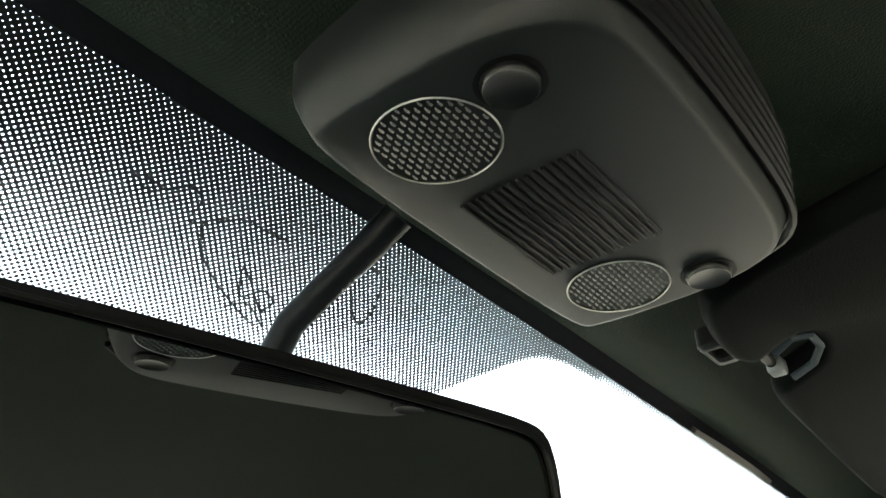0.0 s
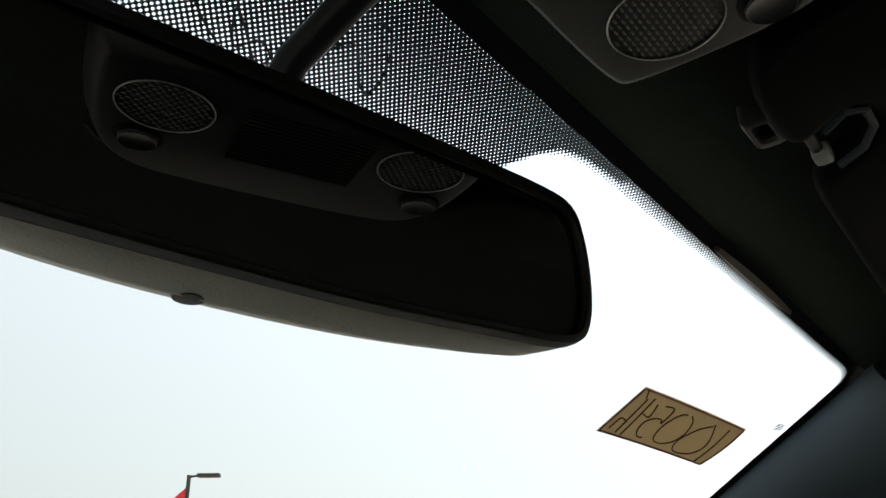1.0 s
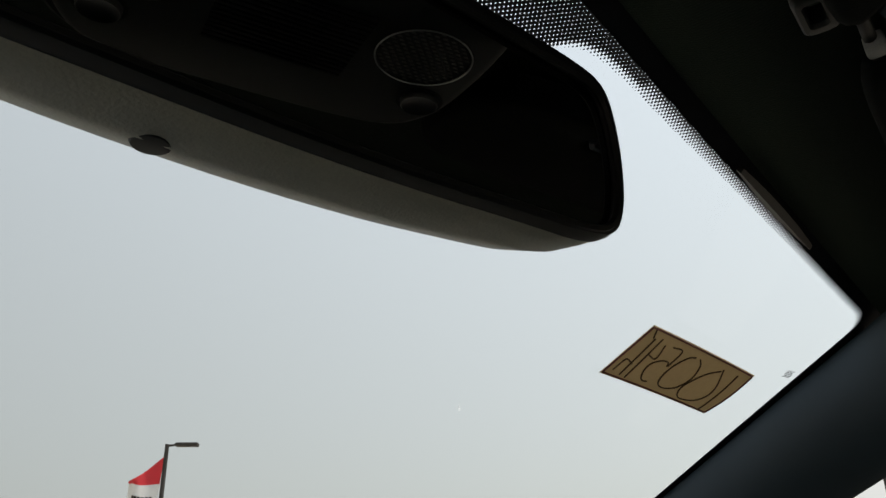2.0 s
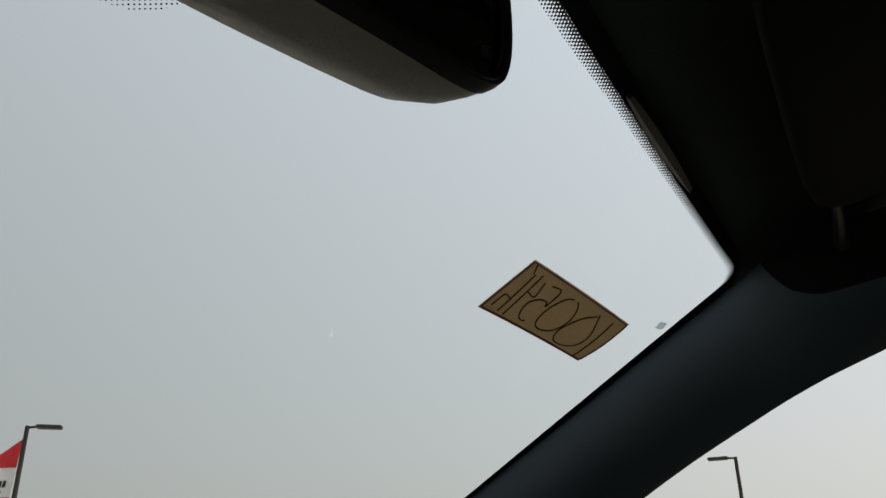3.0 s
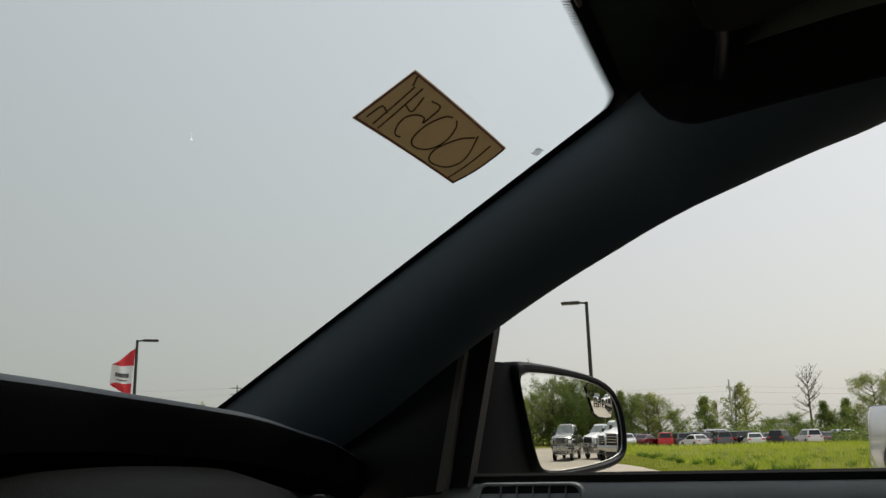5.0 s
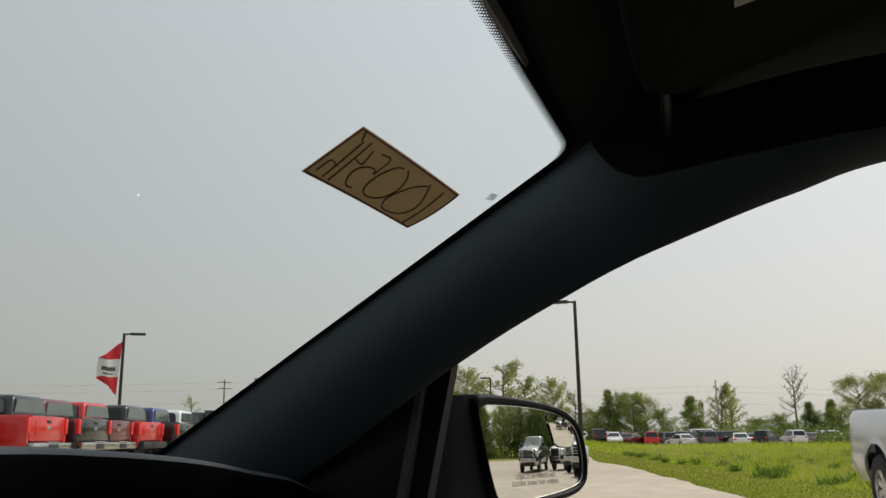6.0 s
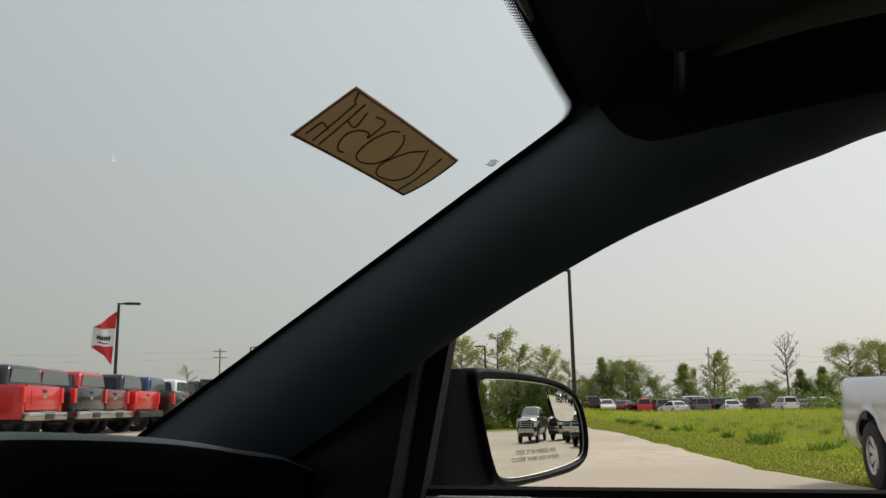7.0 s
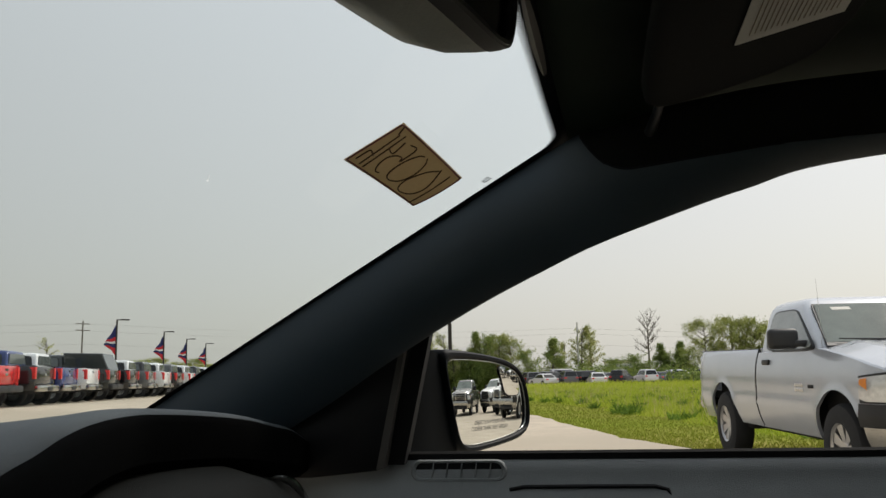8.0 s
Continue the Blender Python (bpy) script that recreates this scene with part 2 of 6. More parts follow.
M["glass_outer"] = clear_glass("windshield_outer", gloss=None)
bm = bmesh.new()
NX, NY = 24, 16
for off in (0.0, 0.005):
    rows = []
    for j in range(NY + 1):
        y = 0.29 + (0.98 - 0.29) * j / NY
        rows.append([on_glass((side_x(y) + 0.12) * (2 * i / NX - 1), y, off) for i in range(NX + 1)])
    loft(bm, rows)
for k, f in enumerate(bm.faces):
    f.material_index = 0 if k < NX * NY else 1
    f.normal_update()
    if (f.normal.z > 0) == (k < NX * NY):
        f.normal_flip()
windshield = link("window_1", bm, [M["glass"], M["glass_outer"]], turn=False)
windshield.visible_shadow = False
tagged(windshield, "raked laminated car windshield, clear with faint dust", "windshield", kind="structure")


def frit_material():
    m = bpy.data.materials.new("frit_dots")
    m.use_nodes = True
    nt = m.node_tree
    b, out = nt.nodes["Principled BSDF"], nt.nodes["Material Output"]
    b.inputs["Base Color"].default_value, b.inputs["Roughness"].default_value = (0.008, 0.008, 0.01, 1), 0.35
    uv, edge = nt.nodes.new("ShaderNodeUVMap"), nt.nodes.new("ShaderNodeUVMap")
    uv.uv_map, edge.uv_map = "metres", "edge"
    sep, sep2 = nt.nodes.new("ShaderNodeSeparateXYZ"), nt.nodes.new("ShaderNodeSeparateXYZ")
    nt.links.new(uv.outputs[0], sep.inputs[0])
    nt.links.new(edge.outputs[0], sep2.inputs[0])

    def calc(op, a, bb):
        n = nt.nodes.new("ShaderNodeMath")
        n.operation = op
        for k, v in enumerate((a, bb)):
            if v is None:
                continue
            if isinstance(v, (int, float)):
                n.inputs[k].default_value = v
            else:
                nt.links.new(v, n.inputs[k])
        return n.outputs[0]

    k = 2 * math.pi / 0.0031
    cu = calc("COSINE", calc("MULTIPLY", sep.outputs[0], k), None)
    cv = calc("COSINE", calc("MULTIPLY", sep.outputs[1], k), None)
    field = calc("MULTIPLY", cu, cv)
    printed = calc("GREATER_THAN", field, sep2.outputs[0])
    tr, mx = nt.nodes.new("ShaderNodeBsdfTransparent"), nt.nodes.new("ShaderNodeMixShader")
    nt.links.new(printed, mx.inputs[0])
    nt.links.new(tr.outputs[0], mx.inputs[1])
    nt.links.new(b.outputs[0], mx.inputs[2])
    nt.links.new(mx.outputs[0], out.inputs[0])
    return m


def corner_drop(a):
    """How far the rounded upper corner of the clear glass falls below the header line."""
    r = 0.023
    edge = side_x(header_y(a)) - r
    if a <= edge:
        return 0.0
    t = min(a - edge, r * 0.995)
    return r - math.sqrt(r * r - t * t)


def frit_low(x):
    """Lower edge of the printed dots."""
    a = abs(x) if x > 0 else max(0.0, -x - 0.055)
    wide = [(0.0, 0.490), (0.06, 0.489), (0.08, 0.482), (0.092, 0.466), (0.115, 0.42), (0.139, 0.381), (0.155, 0.363), (0.175, 0.3565), (0.21, 0.3531)]
    if a < 0.21:
        return spline(wide, a)[0]
    return header_y(x) + spline([(0.20, 0.0085), (0.26, 0.0078), (0.32, 0.0062), (0.42, 0.0052), (0.60, 0.0048)], abs(x))[0] + corner_drop(abs(x))


bm = bmesh.new()
uv1, uv2 = bm.loops.layers.uv.new("metres"), bm.loops.layers.uv.new("edge")
COLS = 240
grid = []
for i in range(COLS + 1):
    x = -0.585 + 1.17 * i / COLS
    lo, hi = frit_low(x), header_y(x) + corner_drop(abs(x))
    col = []
    for j in range(9):
        t = j / 8
        y = lo + (hi - lo) * t
        fade = spline([(0, 0.7), (0.003, 0.35), (0.0055, 0.05), (0.0085, -0.5), (0.012, -0.9), (0.2, -0.9)], (lo - y) * (2.2 if abs(x) < 0.21 else 0.0085 / max(0.004, lo - hi)))[0]
        thr = max(fade, spline([(0.34, -0.90), (0.36, -0.79), (0.39, -0.51), (0.42, -0.12), (0.45, 0.2), (0.49, 0.42)], y)[0]) if abs(x) < 0.21 else fade - 0.35
        col.append((bm.verts.new(on_glass(x, y, -0.0015)), (x, y, thr)))
    grid.append(col)
for a, b in zip(grid, grid[1:]):
    for j in range(8):
        quad = (a[j], b[j], b[j + 1], a[j + 1])
        f = bm.faces.new([q[0] for q in quad])
        for loop, q in zip(f.loops, quad):
            loop[uv1].uv = (q[1][0], q[1][1] * 1.11)
            loop[uv2].uv = (q[1][2], 0)
frit = link("windshield_dot_band", bm, frit_material())
tagged(frit, "black printed dot band along the top of the windshield", "dot band", kind="structure")

# solid black print round the glass
bm = bmesh.new()
loft(bm, [[on_glass(x, header_y(x) + (corner_drop(abs(x)) if d == 0 else 0) - d, -0.0015) for x in [-0.5715 + 1.143 * i / 240 for i in range(241)]] for d in (0, 0.02, 0.05)])
for s in (1, -1):
    loft(bm, [[on_glass(s * (side_x(y) + d), y, -0.0015) for y in [0.30 + 0.68 * k / 30 for k in range(31)]] for d in (-0.0062, 0.03, 0.12)])
tagged(link("windshield_border", bm, M["print"]), "solid black printed border of the windshield", "glass border", kind="structure")

# headliner: the ceiling of the cabin
HEAD = [(-1.6, 1.335, 1.25), (-1.2, 1.375, 1.29), (-0.6, 1.392, 1.325), (-0.1, 1.388, 1.338), (0.1, 1.376, 1.336),
        (0.20, 1.362, 1.325), (0.265, 1.3475, 1.308), (0.292, 1.3425, 1.301), (0.311, 1.342, 1.299), (0.324, 1.3455, 1.3005), (0.336, 1.352, 1.302)]
bm = bmesh.new()
for off in (0.0, 0.03):
    rows = []
    for j in range(61):
        y = -1.6 + 1.936 * (j / 60) ** 0.7
        zc, ze = spline(HEAD, y)
        rows.append([(0.595 * u, y - 0.10 * (0.56 * u) ** 2 * max(0, (y + 0.3) / 0.63), zc - (zc - ze) * abs(u) ** 2.2 + off) for u in [k / 14 - 1 for k in range(29)]])
    loft(bm, rows)
ceiling = link("ceiling", bm, M["headliner"])
tagged(ceiling, "dark grey ribbed cloth headliner of the car", "headliner", kind="structure")

GLINT_SPAN = (0.315, 0.43)
# header trim lip between headliner and glass
bm = bmesh.new()
rings = []
for k in range(61):
    x = -0.57 + 1.14 * k / 60
    y = header_y(x) - 0.02
    z = glass_z(x, y)
    rings.append([(x, y + dy, z + dz) for dy, dz in ((0.006, -0.004), (0.002, -0.009), (-0.006, -0.010), (-0.02, -0.004), (-0.02, 0.004), (0.004, 0.0))])
loft(bm, rings, closed=True, caps=True)
tagged(link("trim", bm, M["rubber"]), "black rubber lip along the windshield header", "trim", kind="structure")

# short paler strip added on the header trim, a highlight painted as colour
bm = bmesh.new()
rings = []
for k in range(13):
    x = GLINT_SPAN[0] + (GLINT_SPAN[1] - GLINT_SPAN[0]) * k / 12
    y = header_y(x) - 0.006
    w = 0.0045 * math.sin(math.pi * (0.08 + 0.84 * k / 12)) ** 0.5
    rings.append([(x, y - w, glass_z(x, y) - 0.007), (x, y, glass_z(x, y) - 0.0095), (x, y + w, glass_z(x, y) - 0.006), (x, y, glass_z(x, y) - 0.004)])
loft(bm, rings, closed=True, caps=True)
tagged(link("trim_joiner", bm, M["trim_glint"]), "short brown-grey strip added as a highlight on the header trim", "trim", kind="structure")

# A-pillar trim running up into the roof rail: (s, glass-side edge xyz, window-side edge xyz)
PILLAR = [(0.0, 0.50, -1.30, 1.30, 0.575, -1.35, 1.22), (0.12, 0.505, -0.7, 1.333, 0.552, -0.7, 1.283), (0.22, 0.51, -0.2, 1.338, 0.552, -0.22, 1.287), (0.30, 0.515, 0.08, 1.334, 0.557, 0.06, 1.269),
          (0.36, 0.525, 0.2, 1.325, 0.563, 0.155, 1.248), (0.42, 0.545, 0.285, 1.313, 0.575, 0.235, 1.224), (0.47, 0.573, 0.328, 1.3005, 0.587, 0.29, 1.206),
          (0.54, 0.585, 0.385, 1.271, 0.604, 0.335, 1.188), (0.62, 0.597, 0.445, 1.239, 0.622, 0.388, 1.165), (0.70, 0.611, 0.51, 1.205, 0.640, 0.444, 1.137),
          (0.78, 0.627, 0.585, 1.166, 0.660, 0.51, 1.100), (0.86, 0.645, 0.665, 1.123, 0.678, 0.57, 1.064), (0.93, 0.668, 0.762, 1.071, 0.692, 0.65, 1.02), (1.0, 0.695, 0.87, 1.01, 0.71, 0.76, 0.96)]


def joint_s(u):
    """Where the plastic pillar trim meets the cloth-covered rail."""
    return spline([(0.0, 0.434), (0.3, 0.424), (0.42, 0.412), (0.49, 0.378), (0.56, 0.335), (0.66, 0.29), (0.8, 0.245), (1.0, 0.20)], u)[0]


def pillar_place(s, u, lift=0.0):
    """A place on the trim: s along it, u across from the glass to the side window."""
    r = spline(PILLAR, s)
    a, b = Vector(r[:3]), Vector(r[3:])
    along = Vector(spline(PILLAR, min(1, s + 0.01))[:3]) - Vector(spline(PILLAR, max(0, s - 0.01))[:3])
    n = along.cross(b - a).normalized()
    n = -n if n.x > 0 else n
    bulge = 0.019 * (math.sin(math.pi * min(1.0, max(0.0, u))) ** 0.8) * (1.15 - 0.3 * u)
    return a + (b - a) * (0.035 + 0.955 * u) + n * (bulge + lift)


ACROSS = [0.02 * k for k in range(22)] + [0.44 + 0.006 * k for k in range(53)] + [0.76 + 0.02 * k for k in range(13)]


def pillar(side, name, at_s, count, mat, label):
    """One length of the trim; at_s(k, u) gives s for ring k."""
    bm = bmesh.new()
    rings = []
    for k in range(count + 1):
        ring = [pillar_place(at_s(k / count, u), u) for u in ACROSS]
        ring += [pillar_place(at_s(k / count, u), u, -0.005 - 0.04 * math.sin(math.pi * u)) for u in reversed(ACROSS[::3])]
        rings.append([Vector((side * p.x, p.y, p.z)) for p in ring])
    loft(bm, rings, closed=True, caps=True)
    return tagged(link(name, bm, mat), label, "pillar trim", kind="structure")


for side in (1, -1):
    pillar(side, "trim_pillar", lambda f, u: joint_s(u) + (1 - joint_s(u)) * f, 150, M["pillar"], "dark blue-grey plastic A-pillar trim")
    pillar(side, "trim_rail", lambda f, u: (joint_s(u) - 0.002) * f, 90, M["rail"], "black cloth-covered roof rail beside the headliner")
# joint between the pillar trim and the headliner
bm = bmesh.new()
pts = []
for k in range(41):
    u = 0.02 + 0.56 * k / 40
    pts.append(pillar_place(joint_s(u) - 0.001, u, -0.0004))
tube(bm, pts, 0.0013, 6)
tagged(link("trim_joint", bm, M["print"]), "dark joint line across the pillar trim", "trim joint", kind="structure")

# ---- dashboard ----
DASH = [  # x, crest y, crest z, lip y, lip z
    (-0.72, 0.47, 1.03, 0.52, 0.99), (-0.30, 0.40, 1.06, 0.505, 1.025), (-0.03, 0.436, 1.068, 0.517, 1.034), (0.04, 0.472, 1.069, 0.525, 1.038), (0.11, 0.508, 1.0701, 0.536, 1.043), (0.18, 0.540, 1.0711, 0.549, 1.048), (0.25, 0.565, 1.0717, 0.560, 1.052),
    (0.32, 0.582, 1.0705, 0.566, 1.053), (0.40, 0.582, 1.066, 0.567, 1.050), (0.46, 0.575, 1.060, 0.560, 1.044), (0.54, 0.580, 1.050, 0.566, 1.036), (0.62, 0.590, 1.041, 0.577, 1.027), (0.70, 0.60, 1.025, 0.59, 1.01)]
bm = bmesh.new()
rings = []
for k in range(141):
    x = -0.70 + 1.40 * k / 140
    cy, cz, ly, lz = spline(DASH, x)
    base_y = 0.98
    bz = min(glass_z(x, base_y) - 0.012, cz)
    zf = glass_z(x, 0.80) - 0.02
    rings.append([(x, base_y, bz - 0.02), (x, 0.86, min(zf - 0.03, cz - 0.035)), (x, 0.74, cz - 0.022), (x, 0.66, cz - 0.007), (x, max(cy + 0.035, 0.61), cz - 0.0008), (x, cy + 0.03, cz + 0.0015), (x, cy + 0.018, cz + 0.003),
                  *[(x, cy + 0.011 - 0.011 * math.sin(q), cz - 0.008 + 0.011 * math.cos(q)) for q in (0, 0.3, 0.6, 0.9, 1.2, 1.5)],
                  (x, cy + 0.0005, cz - 0.02), (x, cy + 0.003, cz - 0.032), (x, cy + 0.012, cz - 0.038), (x, cy + 0.04, cz - 0.046), (x, cy + 0.08, cz - 0.05)])
loft(bm, rings)
# front face and underside take the painted-shade tone, the top the lit one
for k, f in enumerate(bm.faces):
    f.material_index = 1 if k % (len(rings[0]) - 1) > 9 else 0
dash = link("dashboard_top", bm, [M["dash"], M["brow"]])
tagged(dash, "black grained soft-touch dashboard top, raised brow with shade in its face colour", "dashboard", kind="structure")

bm = bmesh.new()
rings = []
for k in range(61):
    x = -0.70 + 1.36 * k / 60
    cy, cz, ly, lz = spline(DASH, x)
    ly += -0.019 + 0.05 * max(0.0, min(1.0, (x - 0.42) / 0.12))
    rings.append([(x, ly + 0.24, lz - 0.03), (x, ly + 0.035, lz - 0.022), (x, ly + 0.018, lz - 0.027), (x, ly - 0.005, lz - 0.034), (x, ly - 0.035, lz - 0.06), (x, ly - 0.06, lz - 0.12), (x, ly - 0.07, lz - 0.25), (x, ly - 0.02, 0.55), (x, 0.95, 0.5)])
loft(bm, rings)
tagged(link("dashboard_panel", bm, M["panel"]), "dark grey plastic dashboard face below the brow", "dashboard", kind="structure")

# ---- rear-view mirror ----
RV_N = Vector((-0.228, -0.972, -0.05)).normalized()
RV_C = Vector((-0.006, 0.3604, 1.2405))
RV_C -= RV_N * (RV_C.dot(RV_N) + 0.4092)
RV_U = Vector((0.972, -0.228, -0.006)).normalized()
RV = axes(RV_C, RV_U, RV_N.cross(RV_U))  # z of this pose points at the driver's side


rv = empty("rear_view_mirror", RV, "black rear-view mirror on a curved stem under the windshield header", "mirror")
FACE = [(-0.138, 0.0335), (-0.06, 0.0358), (0.0, 0.0370), (0.06, 0.0378), (0.103, 0.0378), (0.118, 0.034), (0.1235, 0.018), (0.1255, 0.0), (0.1245, -0.016), (0.119, -0.0275), (0.105, -0.0325),
        (0.08, -0.0355), (0.03, -0.0405), (-0.03, -0.0425), (-0.09, -0.0415), (-0.137, -0.036), (-0.149, -0.026), (-0.1525, -0.005), (-0.150, 0.02), (-0.145, 0.033)]


def smooth_loop(pts, times=3):
    for _ in range(times):
        out = []
        for a, b in zip(pts, pts[1:] + pts[:1]):
            out += [mix(a, b, 0.25), mix(a, b, 0.75)]
        pts = out
    return pts


face = smooth_loop(FACE, 2)
cx = -0.003


def scaled(pts, k, kx=None, dy=0.0):
    return [(cx + (x - cx) * (kx or k), y * k + dy) for x, y in pts]


def lifted(x, y, top=1.0):
    """The front face ends a little above the housing's lower edge."""
    return y * top if y > 0 else y * (1 - 0.10 * max(0.0, 1 - (abs(x) / 0.118) ** 4))


bm = bmesh.new()
prof = [(0.945, 0.962, 0.0), (0.965, 0.975, 0.0035), (0.99, 0.993, 0.003), (1.0, 1.0, -0.001), (1.0, 1.0, -0.0045)]
back = [(0.97, 0.975, -0.0030), (1.0, 0.995, -0.0045), (0.995, 0.99, -0.010), (0.985, 0.965, -0.020), (0.92, 0.90, -0.031), (0.73, 0.78, -0.041), (0.4, 0.5, -0.047), (0.1, 0.1, -0.048)]
rings = [[(x, lifted(x, y, 0.90 if k < 0.97 else 1.0), h) for x, y in scaled(face, k, kx)] for k, kx, h in prof]
loft(bm, rings, closed=True)
part("front_frame", bm, M["black"], rv, "black front frame of the mirror")
bm = bmesh.new()
rings = [[(x, y + (lifted(x, y) - y) * max(0.0, 1 + (h + 0.003) / 0.017), h) for x, y in scaled(face, k, kx)] for k, kx, h in back]
loft(bm, rings, closed=True)
bm.faces.new([bm.verts.new(p) for p in rings[-1]])
part("housing", bm, M["housing"], rv, "grey moulded mirror housing")
bm = bmesh.new()
pane = [(x, lifted(x, y, 0.90)) for x, y in scaled(face, 0.95, 0.965)]
bm.faces.new([bm.verts.new((x, y, 0.0006)) for x, y in pane])
slab(bm, pane, -0.004, 0.0)
part("mirror_glass", bm, M["dim_mirror"], rv, "tinted dimming mirror glass")
bm = bmesh.new()
edge = [(x, lifted(x, y, 0.90), 0.0028) for x, y in scaled(face, 0.955, 0.968)]
tube(bm, edge + edge[:1], 0.0016, 6)
part("bezel", bm, M["black"], rv, "raised black bezel round the glass")
bm = bmesh.new()
lathe(bm, [(0.0, -0.003), (0.005, -0.0026), (0.0066, 0.0), (0.0066, 0.014)], 20, pose(-0.039, -0.0388, -0.022, -90, 0, 0))
part("lever", bm, M["black"], rv, "black round day and night lever")
bm = bmesh.new()
inv = RV.inverted()
tube(bm, [inv @ Vector(p) for p in ((-0.008, 0.323, 1.338), (-0.010, 0.339, 1.327), (-0.013, 0.3575, 1.315), (-0.0155, 0.3775, 1.302), (-0.0145, 0.390, 1.288), (-0.013, 0.396, 1.272), (-0.012, 0.394, 1.252))], [0.0075, 0.0072, 0.0068, 0.0068, 0.0072, 0.009, 0.012], 14)
part("stem", bm, M["stem"], rv, "curved black mirror stem")

# ---- overhead console ----
con = empty("overhead_console", pose(0, 0.242, 1.311), "dark grey plastic overhead console with two map lamps", "console")
top = [(-0.098, 0.05), (-0.092, 0.056), (-0.05, 0.0585), (0.05, 0.0585), (0.095, 0.056), (0.101, 0.05), (0.1025, 0.0), (0.099, -0.03), (0.086, -0.052), (0.05, -0.058), (-0.05, -0.058), (-0.08, -0.052), (-0.094, -0.03), (-0.0985, 0.0)]
outline = smooth_loop(top, 2)
bm = bmesh.new()
rings = []
for k, z in ((0.2, 0.0), (0.885, 0.0), (0.91, 0.0005), (0.925, 0.0016), (0.955, 0.0065), (0.985, 0.0130), (0.998, 0.018), (1.0, 0.023), (1.0, 0.035), (1.0, 0.06)):
    rings.append([(x * k, y * k * (1 + (2.2 * z if y < -0.02 else 0)), z) for x, y in outline])
loft(bm, rings, closed=True)
bm.faces.new([bm.verts.new(p) for p in rings[0]])
part("body", bm, M["console"], con)


def lens_material():
    m = material("lamp_lens", (0.20, 0.20, 0.19), 0.10, vary=0.05, scale=60)
    nt = m.node_tree
    b = nt.nodes["Principled BSDF"]
    b.inputs["Metallic"].default_value = 0.0
    return m


M["lens"] = lens_material()
M["lens_dark"] = material("lamp_lens_recess", (0.004, 0.004, 0.004), 0.35, vary=0.2, scale=60)
for x0 in (-0.061, 0.064):
    bm = bmesh.new()
    lathe(bm, [(0.0, 0.001), (0.0209, 0.001), (0.0213, -0.0006), (0.0220, -0.0008), (0.0223, 0.0004), (0.0223, 0.004)], 40, pose(x0, 0.0185, 0))
    lamp = part("map_lamp", bm, M["lens_dark"], con, "round map lamp with a prismatic clear lens")
    bm = bmesh.new()
    p, q = 0.0040, 0.0025
    for i in range(-6, 7):
        for j in range(-9, 10):
            x, y = (i + 0.5 * (j % 2)) * p, j * q
            if math.hypot(x, y) < 0.0203:
                c = [bm.verts.new((x0 + x + dx * p * 0.5, 0.0185 + y + dy * q * 0.5, 0.0008 + dz)) for dx, dy, dz in ((-0.86, -0.5, 0), (0, -0.78, 0), (0.86, -0.5, 0), (0.86, 0.5, 0), (0, 0.75, 0), (-0.86, 0.5, 0), (-0.55, 0.1, -0.0015), (0.55, 0.1, -0.0015), (0, 0.6, -0.0013))]
                for f in ((0, 1, 7, 6), (1, 2, 7), (2, 3, 8, 7), (3, 4, 8), (4, 5, 8), (5, 0, 6, 8), (6, 7, 8)):
                    bm.faces.new([c[w] for w in f])
    part("prism_lens", bm, M["lens"], lamp, "clear prismatic lens pattern", smooth=False)
    bm = bmesh.new()
    ring = [(x0 + 0.0218 * math.cos(a), 0.0185 + 0.0218 * math.sin(a), -0.0006) for a in [2 * math.pi * k / 40 for k in range(41)]]
    tube(bm, ring, 0.0004, 6)
    part("rim", bm, M["satin"], lamp, "thin bright lens rim")
for x0 in (-0.0685, 0.0785):
    bm = bmesh.new()
    lathe(bm, [(0.0, -0.0026), (0.0078, -0.0028), (0.0087, -0.0032), (0.0092, -0.0026), (0.0094, -0.001), (0.0094, 0.003)], 28, pose(x0, -0.016, 0))
    button = part("button", bm, M["button"], con, "round push button")
    bm = bmesh.new()
    lathe(bm, [(0.0096, 0.002), (0.0096, -0.0004), (0.0116, -0.0004), (0.0116, 0.002)], 28, pose(x0, -0.016, 0), close=True)
    part("collar", bm, M["black"], button, "black gap round the button")
bm = bmesh.new()
for k in range(15):
    box(bm, (0.0045, -0.0165 + 0.052 * (k + 0.5) / 15, -0.0002), (0.064, 0.0019, 0.0018), 0.0005, seg=1)
part("grille", bm, M["black"], con, "black slotted microphone grille")
bm = bmesh.new()
for k in range(6):
    z = 0.010 + 0.006 * k
    ring = [(x * 1.004, y * 1.01 * (1 + 2.2 * z), z) for x, y in outline if y < -0.028]
    tube(bm, sorted(ring), 0.0019, 6)
part("ribs", bm, M["black"], con, "dark ribs along the rear edge")

